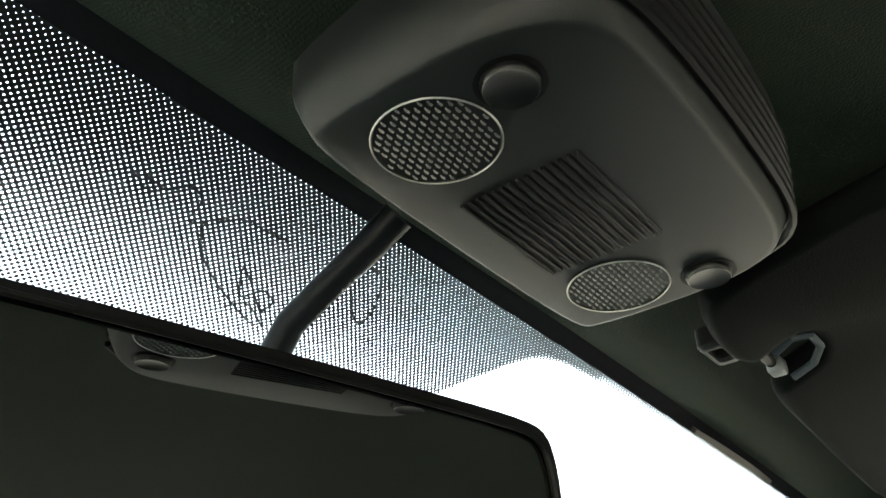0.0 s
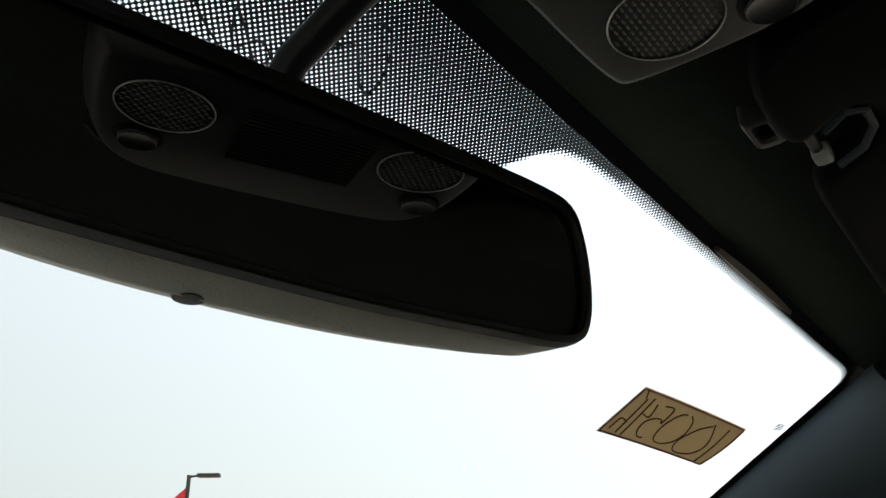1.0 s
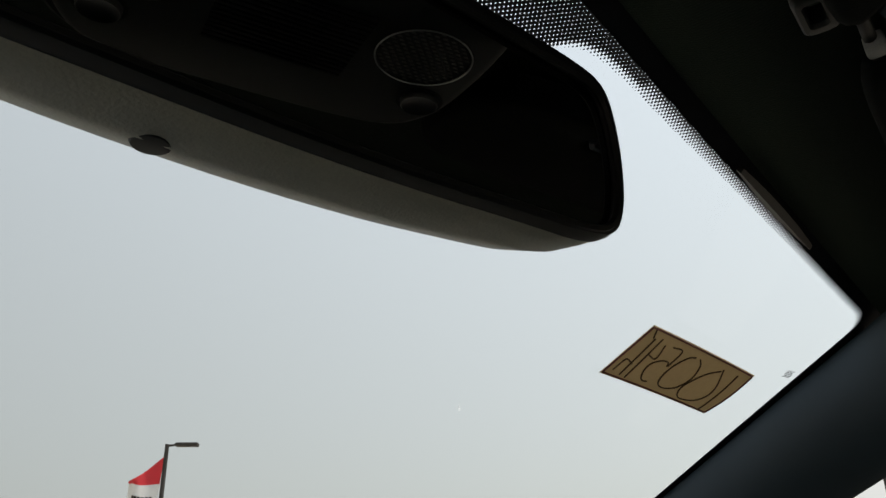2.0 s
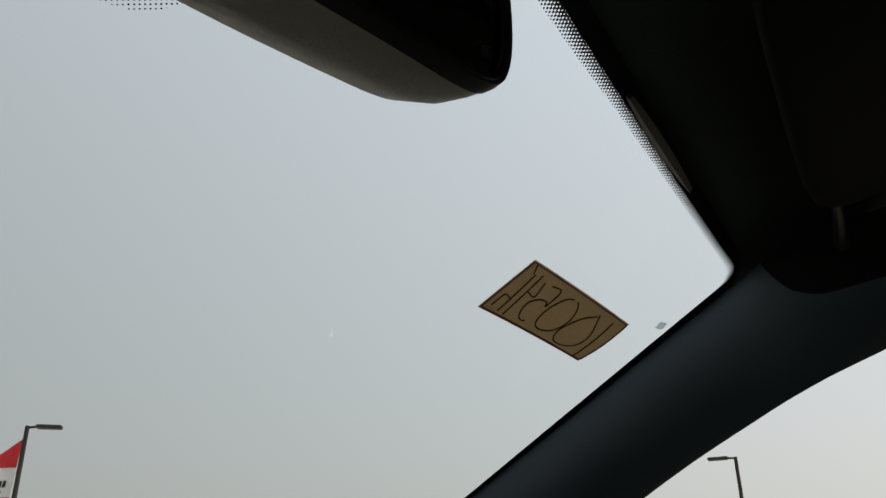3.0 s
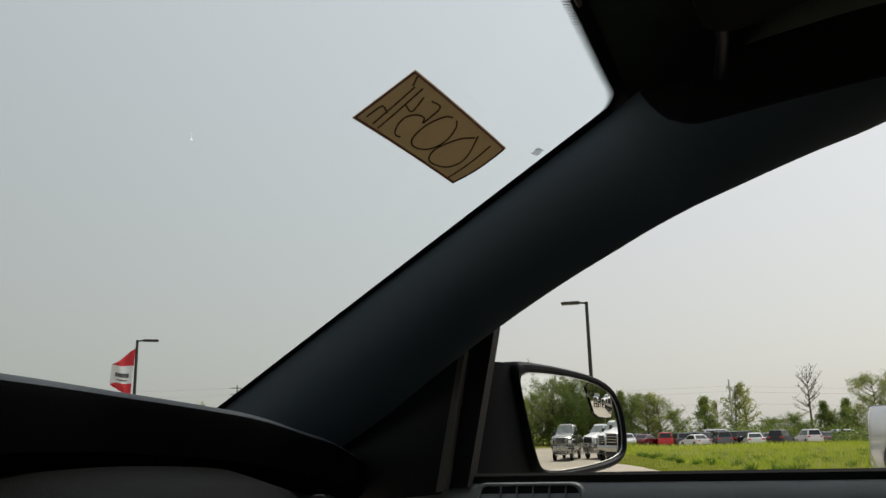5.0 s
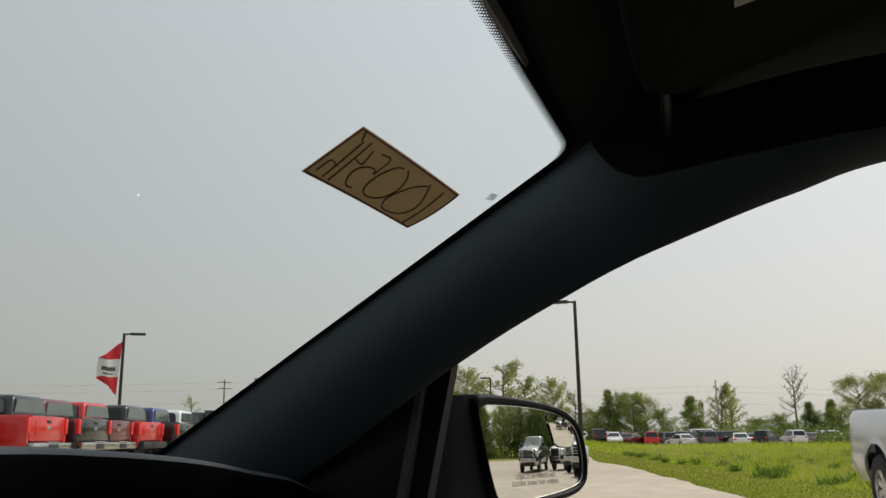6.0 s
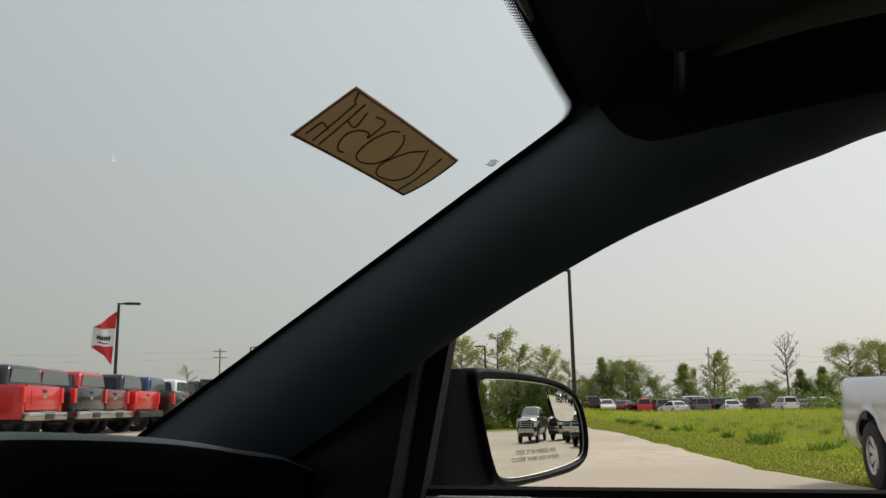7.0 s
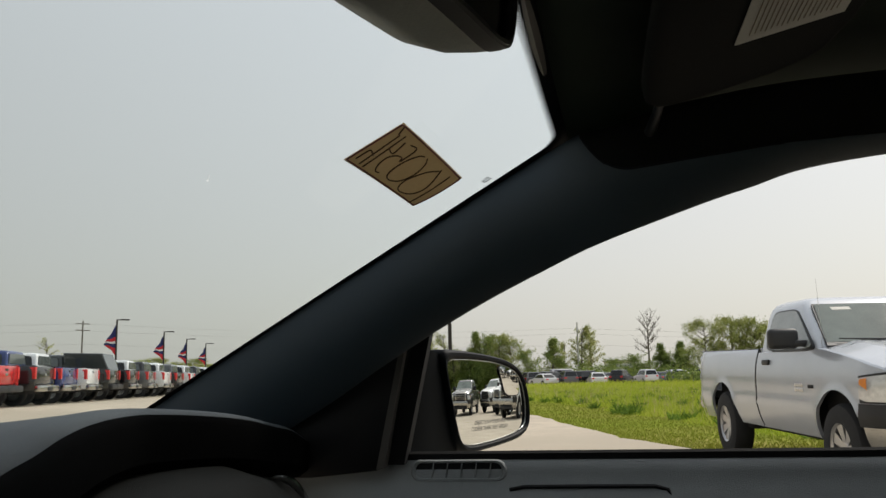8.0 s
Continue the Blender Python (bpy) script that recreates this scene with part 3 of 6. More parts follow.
# ---- sun visor ----
def visor(side):
    v = empty("sun_visor", pose(0, 0, 0), "dark vinyl sun visor folded up against the headliner", "sun visor", "sun visors")
    shape = [(0.112, 0.222), (0.117, 0.245), (0.140, 0.253), (0.168, 0.2545), (0.184, 0.2525), (0.191, 0.245), (0.188, 0.2356), (0.183, 0.224), (0.190, 0.2157), (0.206, 0.2155), (0.219, 0.224), (0.222, 0.238), (0.224, 0.249), (0.232, 0.253), (0.25, 0.2545), (0.28, 0.2545),
             (0.36, 0.2545), (0.435, 0.252), (0.456, 0.238), (0.46, 0.2), (0.455, 0.13), (0.43, 0.105), (0.3, 0.092), (0.15, 0.10), (0.12, 0.13), (0.112, 0.18)]
    pts = smooth_loop(shape, 1)
    bm = bmesh.new()
    slab(bm, [(side * x, y) for x, y in pts], 0, 0.019, Matrix.Translation((0, 0, 1.303)), 0.008, 3)
    for q in bm.verts:
        q.co.z += 0.012 - 0.125 * abs(q.co.x) ** 2 + 0.26 * (0.25 - q.co.y)
    part("panel", bm, M["visor"], v)
    bm = bmesh.new()
    tube(bm, [(side * 0.17, 0.2435, 1.320), (side * 0.20, 0.2435, 1.320), (side * 0.235, 0.2435, 1.320)], 0.0030, 12)
    part("rod", bm, M["black"], v, "dark pivot rod")
    bm = bmesh.new()
    box(bm, (side * 0.213, 0.2425, 1.319), (0.011, 0.009, 0.009), 0.002)
    part("rod_collar", bm, M["door"], v, "grey rod collar")
    bm = bmesh.new()
    outer, inner = rounded(0.030, 0.015, 0.004, 4), rounded(0.015, 0.007, 0.002, 4)
    loft(bm, [[(side * (0.174 + x), 0.2585 + y, z) for x, y in pts] for pts, z in ((outer, 1.328), (outer, 1.3185), ([mix(p, q, 0.3) for p, q in zip(outer, inner)], 1.3168), ([mix(p, q, 0.8) for p, q in zip(outer, inner)], 1.3168), (inner, 1.3185), (inner, 1.328))], closed=True)
    part("clip", bm, M["console"], v, "dark plastic retaining clip")
    # the cut-out's edge catches light; a paler tube carries that as colour
    bm = bmesh.new()
    notch = [(0.1885, 0.2360), (0.1835, 0.2245), (0.190, 0.2165), (0.2055, 0.2163), (0.218, 0.2245), (0.2215, 0.2375)]
    tube(bm, [(side * x, y, 1.3170 - 0.125 * x * x + 0.26 * (0.25 - y)) for x, y in notch], 0.0022, 8)
    part("notch_rim", bm, M["pillar"], v, "rim of the rod cut-out, its lit edge put into a paler tone")
    part("pivot_arm", tube(bmesh.new(), [(side * 0.43, 0.236, 1.300), (side * 0.47, 0.236, 1.297), (side * 0.515, 0.238, 1.294)], [0.0036, 0.004, 0.005], 10), M["stem"], v, "dark plastic pivot arm")
    return v


visor(1)
label = empty("warning_label", axes((0.329, 0.156, 1.3240), (1, 0, -0.08), (0, 1, -0.26)), "off-white printed warning label stuck on the visor", "label")
bm = new_box((-0.003, 0, -0.0006), (0.096, 0.076, 0.0008))
part("paper", bm, M["paper_white"], label)
bm = bmesh.new()
for k in range(17):
    box(bm, (-0.003 + 0.002 * (k % 3), 0.030 - 0.0037 * k, -0.0013), (0.076 - 0.006 * (k % 3), 0.0007, 0.0004))
M["faded_ink"] = material("faded_brown_ink", (0.34, 0.29, 0.20), 0.8, vary=0.2, scale=60)
part("print", bm, M["faded_ink"], label, "rows of small unreadable print")

# ---- paper sign and marks on the windshield ----
def paper_material():
    m = material("kraft_paper", (0.41, 0.332, 0.222), 0.85, vary=0.18, scale=30, fine=300)
    nt = m.node_tree
    b, out = nt.nodes["Principled BSDF"], nt.nodes["Material Output"]
    tl, mx = nt.nodes.new("ShaderNodeBsdfTranslucent"), nt.nodes.new("ShaderNodeMixShader")
    tl.inputs[0].default_value = (0.50, 0.41, 0.275, 1)
    mx.inputs[0].default_value = 0.55
    nt.links.new(b.outputs[0], mx.inputs[1])
    nt.links.new(tl.outputs[0], mx.inputs[2])
    nt.links.new(mx.outputs[0], out.inputs[0])
    return m


M["kraft"] = paper_material()
M["maroon_ink"] = material("maroon_marker", (0.19, 0.065, 0.06), 0.7, vary=0.25, scale=80)
M["brown_ink"] = material("brown_marker", (0.075, 0.045, 0.02), 0.7, vary=0.2, scale=80)
ST, SR, SL, SB = (0.4009, 0.4315), (0.5395, 0.4055), (0.4068, 0.4802), (0.5423, 0.4524)


def on_sign(u, v, off):
    p = mix(mix(ST, SR, u), mix(SL, SB, u), v)
    return on_glass(p[0] + 0.0035 * math.sin(math.pi * v) * u, p[1] + 0.0012 * math.sin(math.pi * v) * u, off)


sign = empty("paper_sign", pose(0, 0, 0), "brown kraft paper sign with hand-drawn code, taped inside the windshield", "paper sign")
bm = bmesh.new()
for off in (-0.0012, -0.0016):
    loft(bm, [[on_sign(i / 12, j / 6, off) for i in range(13)] for j in range(7)])
part("sheet", bm, M["kraft"], sign)
bm = bmesh.new()
for a, b in (((0.012, 0.03), (0.988, 0.03)), ((0.991, 0.04), (0.988, 0.965)), ((0.988, 0.97), (0.012, 0.97)), ((0.010, 0.97), (0.009, 0.03))):
    tube(bm, [on_sign(*mix(a, b, k / 8), -0.0018) for k in range(9)], 0.0008, 6)
part("drawn_border", bm, M["maroon_ink"], sign, "red-brown drawn border")
STROKES = [
    [(0.881, 0.124), (0.914, 0.962)],
    [(0.741, 0.142), (0.821, 0.436), (0.84, 0.654), (0.802, 0.831), (0.715, 0.906), (0.648, 0.869), (0.608, 0.71), (0.618, 0.534), (0.659, 0.327), (0.732, 0.184)],
    [(0.514, 0.165), (0.563, 0.267), (0.598, 0.502), (0.576, 0.739), (0.506, 0.847), (0.436, 0.815), (0.397, 0.657), (0.392, 0.429), (0.427, 0.227), (0.472, 0.169)],
    [(0.262, 0.178), (0.343, 0.177), (0.359, 0.478)],
    [(0.354, 0.487), (0.33, 0.42), (0.276, 0.448), (0.239, 0.554), (0.246, 0.696), (0.28, 0.818), (0.315, 0.866), (0.345, 0.85)],
    [(0.199, 0.206), (0.23, 0.452), (0.158, 0.435)], [(0.14, 0.129), (0.18, 0.927)], [(0.094, 0.173), (0.128, 0.914)],
    [(0.055, 0.874), (0.056, 0.665), (0.074, 0.631), (0.126, 0.671)], [(0.043, 0.043), (0.077, 0.174)]]


for s in STROKES:
    bm = bmesh.new()
    pts = s
    table = [(k, *p) for k, p in enumerate(pts)]
    n = 6 * (len(pts) - 1)
    tube(bm, [on_sign(*spline(table, (len(pts) - 1) * k / n), -0.0020) for k in range(n + 1)], 0.00062, 6)
    part("pen_stroke", bm, M["brown_ink"], sign, "dark marker stroke of the code")
M["tape"] = clear_glass("clear_tape", (0.987, 0.989, 0.987), None)
for u0, u1, v0, v1 in ((0.10, 0.62, -0.20, -0.004), (-0.075, -0.004, 0.86, 1.10)):
    bm = bmesh.new()
    loft(bm, [[on_sign(u0 + (u1 - u0) * i / 6, v0 + (v1 - v0) * j / 2, -0.0011) for i in range(7)] for j in range(3)])
    part("tape", bm, M["tape"], sign, "strip of clear adhesive tape")
mark = empty("glass_mark", pose(0, 0, 0), "tiny black printed maker mark on the glass corner", "glass mark")
bm = bmesh.new()
for row, marks in enumerate(((0, 1, 3, 4), (0, 2, 3, 5), (1, 2, 4, 5))):
    for k in marks:
        c = on_glass(0.5648 + 0.0014 * k + 0.0004 * row, 0.3855 + 0.0016 * row - 0.0005 * k, -0.001)
        box(bm, c, (0.0015, 0.0014, 0.0003), 0, Matrix.Rotation(radians(-20), 4, "Z"))
for k in range(2):
    box(bm, on_glass(0.5682 + 0.0006 * k, 0.3828 + 0.0062 * k, -0.001), (0.0085, 0.0006, 0.0003), 0, Matrix.Rotation(radians(-20), 4, "Z"))
part("print_lines", bm, M["print"], mark, "tiny unreadable print", smooth=False)
# old marker scrawl behind the dot band
scrawl = empty("marker_scrawl", pose(0, 0, 0), "faint dark marker scrawl on the windshield behind the dots", "scrawl")
SCRAWL = [[(-0.099, 0.38), (-0.089, 0.385), (-0.084, 0.384), (-0.092, 0.38), (-0.081, 0.382), (-0.073, 0.376), (-0.065, 0.38), (-0.064, 0.389), (-0.056, 0.387)],
          [(-0.059, 0.387), (-0.043, 0.378), (-0.034, 0.378), (-0.018, 0.377)], [(-0.058, 0.389), (-0.046, 0.401), (-0.034, 0.408), (-0.025, 0.412), (-0.006, 0.419), (0.001, 0.42)],
          [(-0.02, 0.418), (-0.011, 0.412), (0.005, 0.419), (-0.026, 0.397), (-0.017, 0.41), (-0.01, 0.403), (-0.001, 0.406), (-0.002, 0.413)],
          [(0.026, 0.369), (0.037, 0.37), (0.048, 0.385), (0.049, 0.395), (0.042, 0.394), (0.029, 0.383), (0.023, 0.383), (0.019, 0.388)]]
for s in SCRAWL:
    bm = bmesh.new()
    table = [(k, *p) for k, p in enumerate(s)]
    n = 7 * (len(s) - 1)
    tube(bm, [on_glass(*spline(table, (len(s) - 1) * k / n), 0.0065) for k in range(n + 1)], 0.00055, 6)
    part("pen_stroke", bm, M["ink"], scrawl)

# ---- passenger door ----
DOOR = [(0.742, 0.996), (0.733, 1.002), (0.724, 1.002), (0.7185, 0.997), (0.716, 0.988), (0.712, 0.972), (0.700, 0.955), (0.692, 0.92), (0.690, 0.80), (0.64, 0.775), (0.64, 0.70), (0.69, 0.65), (0.70, 0.40), (0.76, 0.40)]
door = empty("passenger_door", pose(0, 0, 0), "dark grey plastic passenger door panel with a side demister vent", "car door")
bm = bmesh.new()
loft(bm, [[(x, y, z + 0.006 * max(0, -y)) for x, z in DOOR] for y in [0.66 - 1.6 * k / 20 for k in range(21)]])
part("panel", bm, M["door"], door)
bm = bmesh.new()
loft(bm, [[(x, y, z + 0.006 * max(0, -y)) for x, z in ((0.722, 1.0015), (0.7225, 1.0075), (0.727, 1.010), (0.737, 1.008), (0.742, 1.001), (0.742, 0.99))] for y in [0.505 - 1.4 * k / 12 for k in range(13)]], closed=True, caps=True)
part("weatherstrip", bm, M["rubber"], door, "black rubber window seal")
# window channel, trim strip and corner panel at the front of the window
bm = bmesh.new()
loft(bm, [[(0.700, 0.462, 1.150), (0.700, 0.484, 1.146), (0.72, 0.484, 1.146), (0.72, 0.462, 1.150)], [(0.706, 0.497, 0.998), (0.706, 0.520, 0.998), (0.73, 0.520, 0.998), (0.73, 0.497, 0.998)]], closed=True, caps=True)
part("window_channel", bm, M["rubber"], door, "black window channel")
bm = bmesh.new()
loft(bm, [[(0.690, 0.4905, 1.125), (0.690, 0.4975, 1.120), (0.706, 0.4995, 1.120), (0.706, 0.4885, 1.127)], [(0.694, 0.5165, 0.996), (0.694, 0.5250, 0.994), (0.710, 0.528, 0.994), (0.710, 0.5145, 0.996)]], closed=True, caps=True)
part("corner_strip", bm, M["strip"], door, "brown-grey upright trim strip")
bm = bmesh.new()
sail = [(0.482, 1.134), (0.527, 0.992), (0.60, 0.985), (0.72, 0.985), (0.72, 1.02), (0.60, 1.075)]
slab(bm, [(y, z) for y, z in sail], 0.700, 0.730, Matrix(((0, 0, 1, 0), (1, 0, 0, 0), (0, 1, 0, 0), (0, 0, 0, 1))), 0.003)
part("corner_panel", bm, M["black"], door, "black triangular mirror corner panel")
# demister vent
VM = Matrix(((0, 0, -1, 0.7155), (-1, 0, 0, 0.4395), (0, 1, 0, 0.9905), (0, 0, 0, 1)))
bm = bmesh.new()
out_l, in_l = rounded(0.104, 0.0225, 0.0108, 8), rounded(0.094, 0.0160, 0.0078, 8)
loft(bm, [[(VM @ Vector((x, y, h))) for x, y in pts] for pts, h in ((out_l, -0.004), (out_l, 0.0012), ([mix(a, b, 0.3) for a, b in zip(out_l, in_l)], 0.0026), ([mix(a, b, 0.8) for a, b in zip(out_l, in_l)], 0.0022), (in_l, 0.0012), (in_l, -0.002))], closed=True)
vent = part("demister_vent", bm, M["door"], door, "oval side-window demister vent")
bm = bmesh.new()
bm.faces.new([bm.verts.new(VM @ Vector((x, y, -0.0015))) for x, y in in_l])
part("duct", bm, M["black"], vent, "dark duct behind the vanes")
for k in range(5):
    bm = bmesh.new()
    box(bm, VM @ Vector((-0.028 + 0.0155 * k, 0, 0.0002)), (0.0030, 0.0011, 0.0158), 0.0004, Matrix.Rotation(radians(8), 4, "X"), 1)
    part("vane", bm, M["door"], vent, "thin upright vane")
bm = bmesh.new()
rim = smooth_loop([(0.385, 0.9705), (0.37, 0.9735), (0.30, 0.974), (0.235, 0.974), (0.222, 0.9705), (0.215, 0.955), (0.21, 0.93)], 0)
tube(bm, [(0.7122 - 0.12 * max(0, 0.972 - z) * 3, y, z) for y, z in rim], 0.0024, 6)
part("pull_recess", bm, M["black"], door, "dark seam of the door pull")
# no hollow is cut; a dark sheet carries its shade as colour
bm = bmesh.new()
loft(bm, [[(x, y, z) for x, z in ((0.7118, 0.9695), (0.7085, 0.9655), (0.6985, 0.9545), (0.6902, 0.92))] for y in (0.376, 0.34, 0.30, 0.26, 0.226)])
part("pull_pocket", bm, M["panel"], door, "dark sheet coloured as the shaded hollow of the door pull")
part("pull_handle", new_box((0.7005, 0.299, 0.9575), (0.012, 0.074, 0.012), 0.004), M["black"], door, "black inner door pull")
# round chrome-ringed dash vent
dv = empty("dash_vent", axes((0.598, 0.598, 0.962), (0.88, -0.47, 0), (0, 0.25, 1)), "round dashboard air vent with a chrome ring", "air vent")
bm = bmesh.new()
lathe(bm, [(0.030, -0.004), (0.034, 0.004), (0.037, 0.006), (0.040, 0.003), (0.041, -0.004)], 40, close=True)
part("ring", bm, M["chrome"], dv, "chrome ring")
bm = bmesh.new()
lathe(bm, [(0.0, -0.012), (0.031, -0.012), (0.031, 0.002)], 32)
part("bowl", bm, M["black"], dv, "black vent bowl")

# ---- passenger side mirror, outside ----
SM = axes((0.8715, 0.4217, 1.0565), (0.9026, -0.4305, 0), (0, 0, 1)) @ Matrix.Diagonal((1, 1.075, 1, 1))  # z points away behind the car
sm = empty("side_mirror", SM, "black plastic passenger side mirror with convex glass", "side mirror")
GLASS = [(-0.0927, 0.0494), (-0.0375, 0.05), (0.0245, 0.0465), (0.0611, 0.0395), (0.0838, 0.0294), (0.0959, 0.0073), (0.1030, -0.0127), (0.0944, -0.0319), (0.0255, -0.0419), (-0.0586, -0.0455), (-0.0702, -0.0277), (-0.0837, 0.0109)]
RIM = [(-0.0997, 0.0608), (-0.0815, 0.0622), (-0.0203, 0.0595), (0.0509, 0.0522), (0.0868, 0.0404), (0.1027, 0.016), (0.109, -0.0129), (0.102, -0.0366), (0.0774, -0.046), (0.0248, -0.051), (-0.0432, -0.0552), (-0.0589, -0.0512), (-0.0734, -0.0313), (-0.092, 0.0302)]
rim = [(x * (1.015 if x > 0 else 1.0), y) for x, y in smooth_loop(RIM, 2)]


def toward(pts, k, h, dx=0.0, dy=0.0):
    return [(0.003 + (x - 0.003) * k + dx, y * k + dy, h) for x, y in pts]


def polar(outline, a):
    """Distance from (0.003, 0) to an outline in direction a."""
    c, s = math.cos(a), math.sin(a)
    for (x0, y0), (x1, y1) in zip(outline, outline[1:] + outline[:1]):
        x0, x1 = x0 - 0.003, x1 - 0.003
        p, q = x0 * s - y0 * c, x1 * s - y1 * c
        if p * q <= 0 and abs(p - q) > 1e-9:
            k = p / (p - q)
            r = (x0 + (x1 - x0) * k) * c + (y0 + (y1 - y0) * k) * s
            if r > 0:
                return r
    return 0.05


base = [(x * (1.06 if x > 0 else 1.0), y) for x, y in smooth_loop(GLASS, 2)]
g = []
for x, y in rim:
    a, full = math.atan2(y, x - 0.003), math.hypot(x - 0.003, y)
    r = min(polar(base, a) * 1.02, full * 0.958)
    g.append((0.003 + r * math.cos(a), r * math.sin(a)))


def between(k, h):
    return [(p[0] + (q[0] - p[0]) * k, p[1] + (q[1] - p[1]) * k, h) for p, q in zip(g, rim)]


bm = bmesh.new()
rings = [between(0.0, -0.014), between(0.0, -0.0045), between(0.12, -0.001), between(0.35, 0.0015), between(0.7, 0.0015), between(0.92, -0.001), between(1.0, -0.005), toward(rim, 1.01, -0.02), toward(rim, 0.98, -0.05, -0.004), toward(rim, 0.85, -0.078, -0.012), toward(rim, 0.55, -0.094, -0.02), toward(rim, 0.15, -0.098, -0.02)]
loft(bm, rings, closed=True)
bm.faces.new([bm.verts.new(p) for p in rings[-1]])
bm.faces.new([bm.verts.new(p) for p in rings[0]])
part("housing", bm, M["shell"], sm, "black moulded mirror shell")
bm = bmesh.new()
neck = [[(-0.096, 0.057, -0.007), (-0.105, 0.057, -0.06), (-0.082, -0.048, -0.065), (-0.060, -0.050, -0.009)],
        [(-0.115, 0.060, -0.006), (-0.12, 0.058, -0.06), (-0.12, -0.05, -0.07), (-0.115, -0.052, -0.012)],
        [(-0.150, 0.060, -0.022), (-0.15, 0.05, -0.07), (-0.16, -0.05, -0.08), (-0.16, -0.05, -0.03)],
        [(-0.185, 0.02, -0.045), (-0.18, 0.02, -0.09), (-0.19, -0.05, -0.10), (-0.19, -0.05, -0.05)]]
loft(bm, neck, closed=True, caps=True)
part("neck", bm, M["shell"], sm, "black mirror arm")
part("neck_ledge", new_box((-0.093, -0.022, -0.040), (0.024, 0.050, 0.02), 0.005, None, 3), M["shell"], sm, "small moulded ledge on the mirror arm")
CURVE = 1.4


def dome(x, y):
    return -(x * x + y * y) / (2 * CURVE)


def glass_patch(outline, lift, steps=10, curve=None, tilt=0.0):
    cxx, cyy = sum(p[0] for p in outline) / len(outline), sum(p[1] for p in outline) / len(outline)
    bm = bmesh.new()
    mid = bm.verts.new((cxx, cyy, 0))
    rings = []
    for k in range(1, steps + 1):
        rings.append([bm.verts.new((cxx + (x - cxx) * k / steps, cyy + (y - cyy) * k / steps, 0)) for x, y in outline])
    n = len(outline)
    for i in range(n):
        bm.faces.new((mid, rings[0][i], rings[0][(i + 1) % n]))
    for a, b in zip(rings, rings[1:]):
        for i in range(n):
            bm.faces.new((a[i], b[i], b[(i + 1) % n], a[(i + 1) % n]))
    for v in bm.verts:
        x, y = v.co.x, v.co.y
        v.co.z = (dome(x, y) if curve is None else dome(cxx, cyy) - ((x - cxx) ** 2 + (y - cyy) ** 2) / (2 * curve)) + lift + tilt * (y - cyy)
    return bm


part("mirror_glass", glass_patch([(0.003 + (x - 0.003) * 1.012, y * 1.012) for x, y in g], 0.0), M["mirror"], sm, "convex mirror glass")
edge = [(x, y, dome(x, y) + 0.0004) for x, y in g]
part("edge_line", tube(bmesh.new(), edge + edge[:1], 0.00032, 6), M["satin"], sm, "thin bright edge round the glass")
SPOT = smooth_loop([(0.0263, 0.0455), (0.0612, 0.0382), (0.0801, 0.0316), (0.0841, 0.0097), (0.0741, 0.0066), (0.0438, 0.0083), (0.0373, 0.0211)], 1)
spot = part("wide_angle_mirror", glass_patch(SPOT, 0.0024, 6, 0.30, 0.07), M["mirror"], sm, "small wide-angle mirror inset")
bm = bmesh.new()
tube(bm, [(x, y, dome(x, y) + 0.0012) for x, y in SPOT + SPOT[:1]], 0.0006, 6)
part("inset_rim", bm, M["black"], spot, "dark rim of the inset")
M["etch"] = material("etched_letters", (0.27, 0.255, 0.22), 0.6, vary=0.1, scale=60)
for text, x, y in (("OBJECTS IN MIRROR ARE", 0.006, -0.0235), ("CLOSER THAN THEY APPEAR", 0.006, -0.0304)):
    cu = bpy.data.curves.new("warning_text", "FONT")
    cu.body, cu.size, cu.align_x, cu.extrude = text, 0.0066, "CENTER", 0.0
    cu.materials.append(M["etch"])
    tx = new("warning_text", cu)
    tx.parent = sm
    tx.location = (x, y, dome(x, y) + 0.0004)
    tagged(tx, "etched grey warning text")

# a small stone chip in the windshield
chip = empty("glass_chip", pose(0, 0, 0), "tiny pale stone chip in the windshield glass", "stone chip")
bm = bmesh.new()
for dx, dy, r in ((0, 0, 0.0011), (-0.0018, -0.0012, 0.0008), (-0.0036, -0.0026, 0.0006), (-0.0055, -0.0036, 0.0004)):
    c = on_glass(0.339 + dx, 0.559 + dy, -0.0006)
    lathe(bm, [(0.0, -0.0002), (r, -0.0001), (r * 0.8, 0.0001)], 8, Matrix.Translation(c))
crack = bpy.data.materials.new("crushed_glass")
crack.use_nodes = True
tl = crack.node_tree.nodes.new("ShaderNodeBsdfTranslucent")
tl.inputs[0].default_value = (0.95, 0.96, 0.96, 1)
crack.node_tree.links.new(tl.outputs[0], crack.node_tree.nodes["Material Output"].inputs[0])
part("chip", bm, crack, chip)

# closing shell of the cabin: left door, rear, floor, seats out of view
def shell_panel(name, pts, mat, label, category):
    bm = bmesh.new()
    a = [bm.verts.new(p) for p in pts]
    c = bm.faces.new(a)
    r = bmesh.ops.extrude_face_region(bm, geom=[c])
    nrm = (Vector(pts[1]) - Vector(pts[0])).cross(Vector(pts[2]) - Vector(pts[1])).normalized()
    bmesh.ops.translate(bm, vec=nrm * 0.02, verts=[v for v in r["geom"] if isinstance(v, bmesh.types.BMVert)])
    return tagged(link(name, bm, mat, smooth=False), label, category, kind="structure")


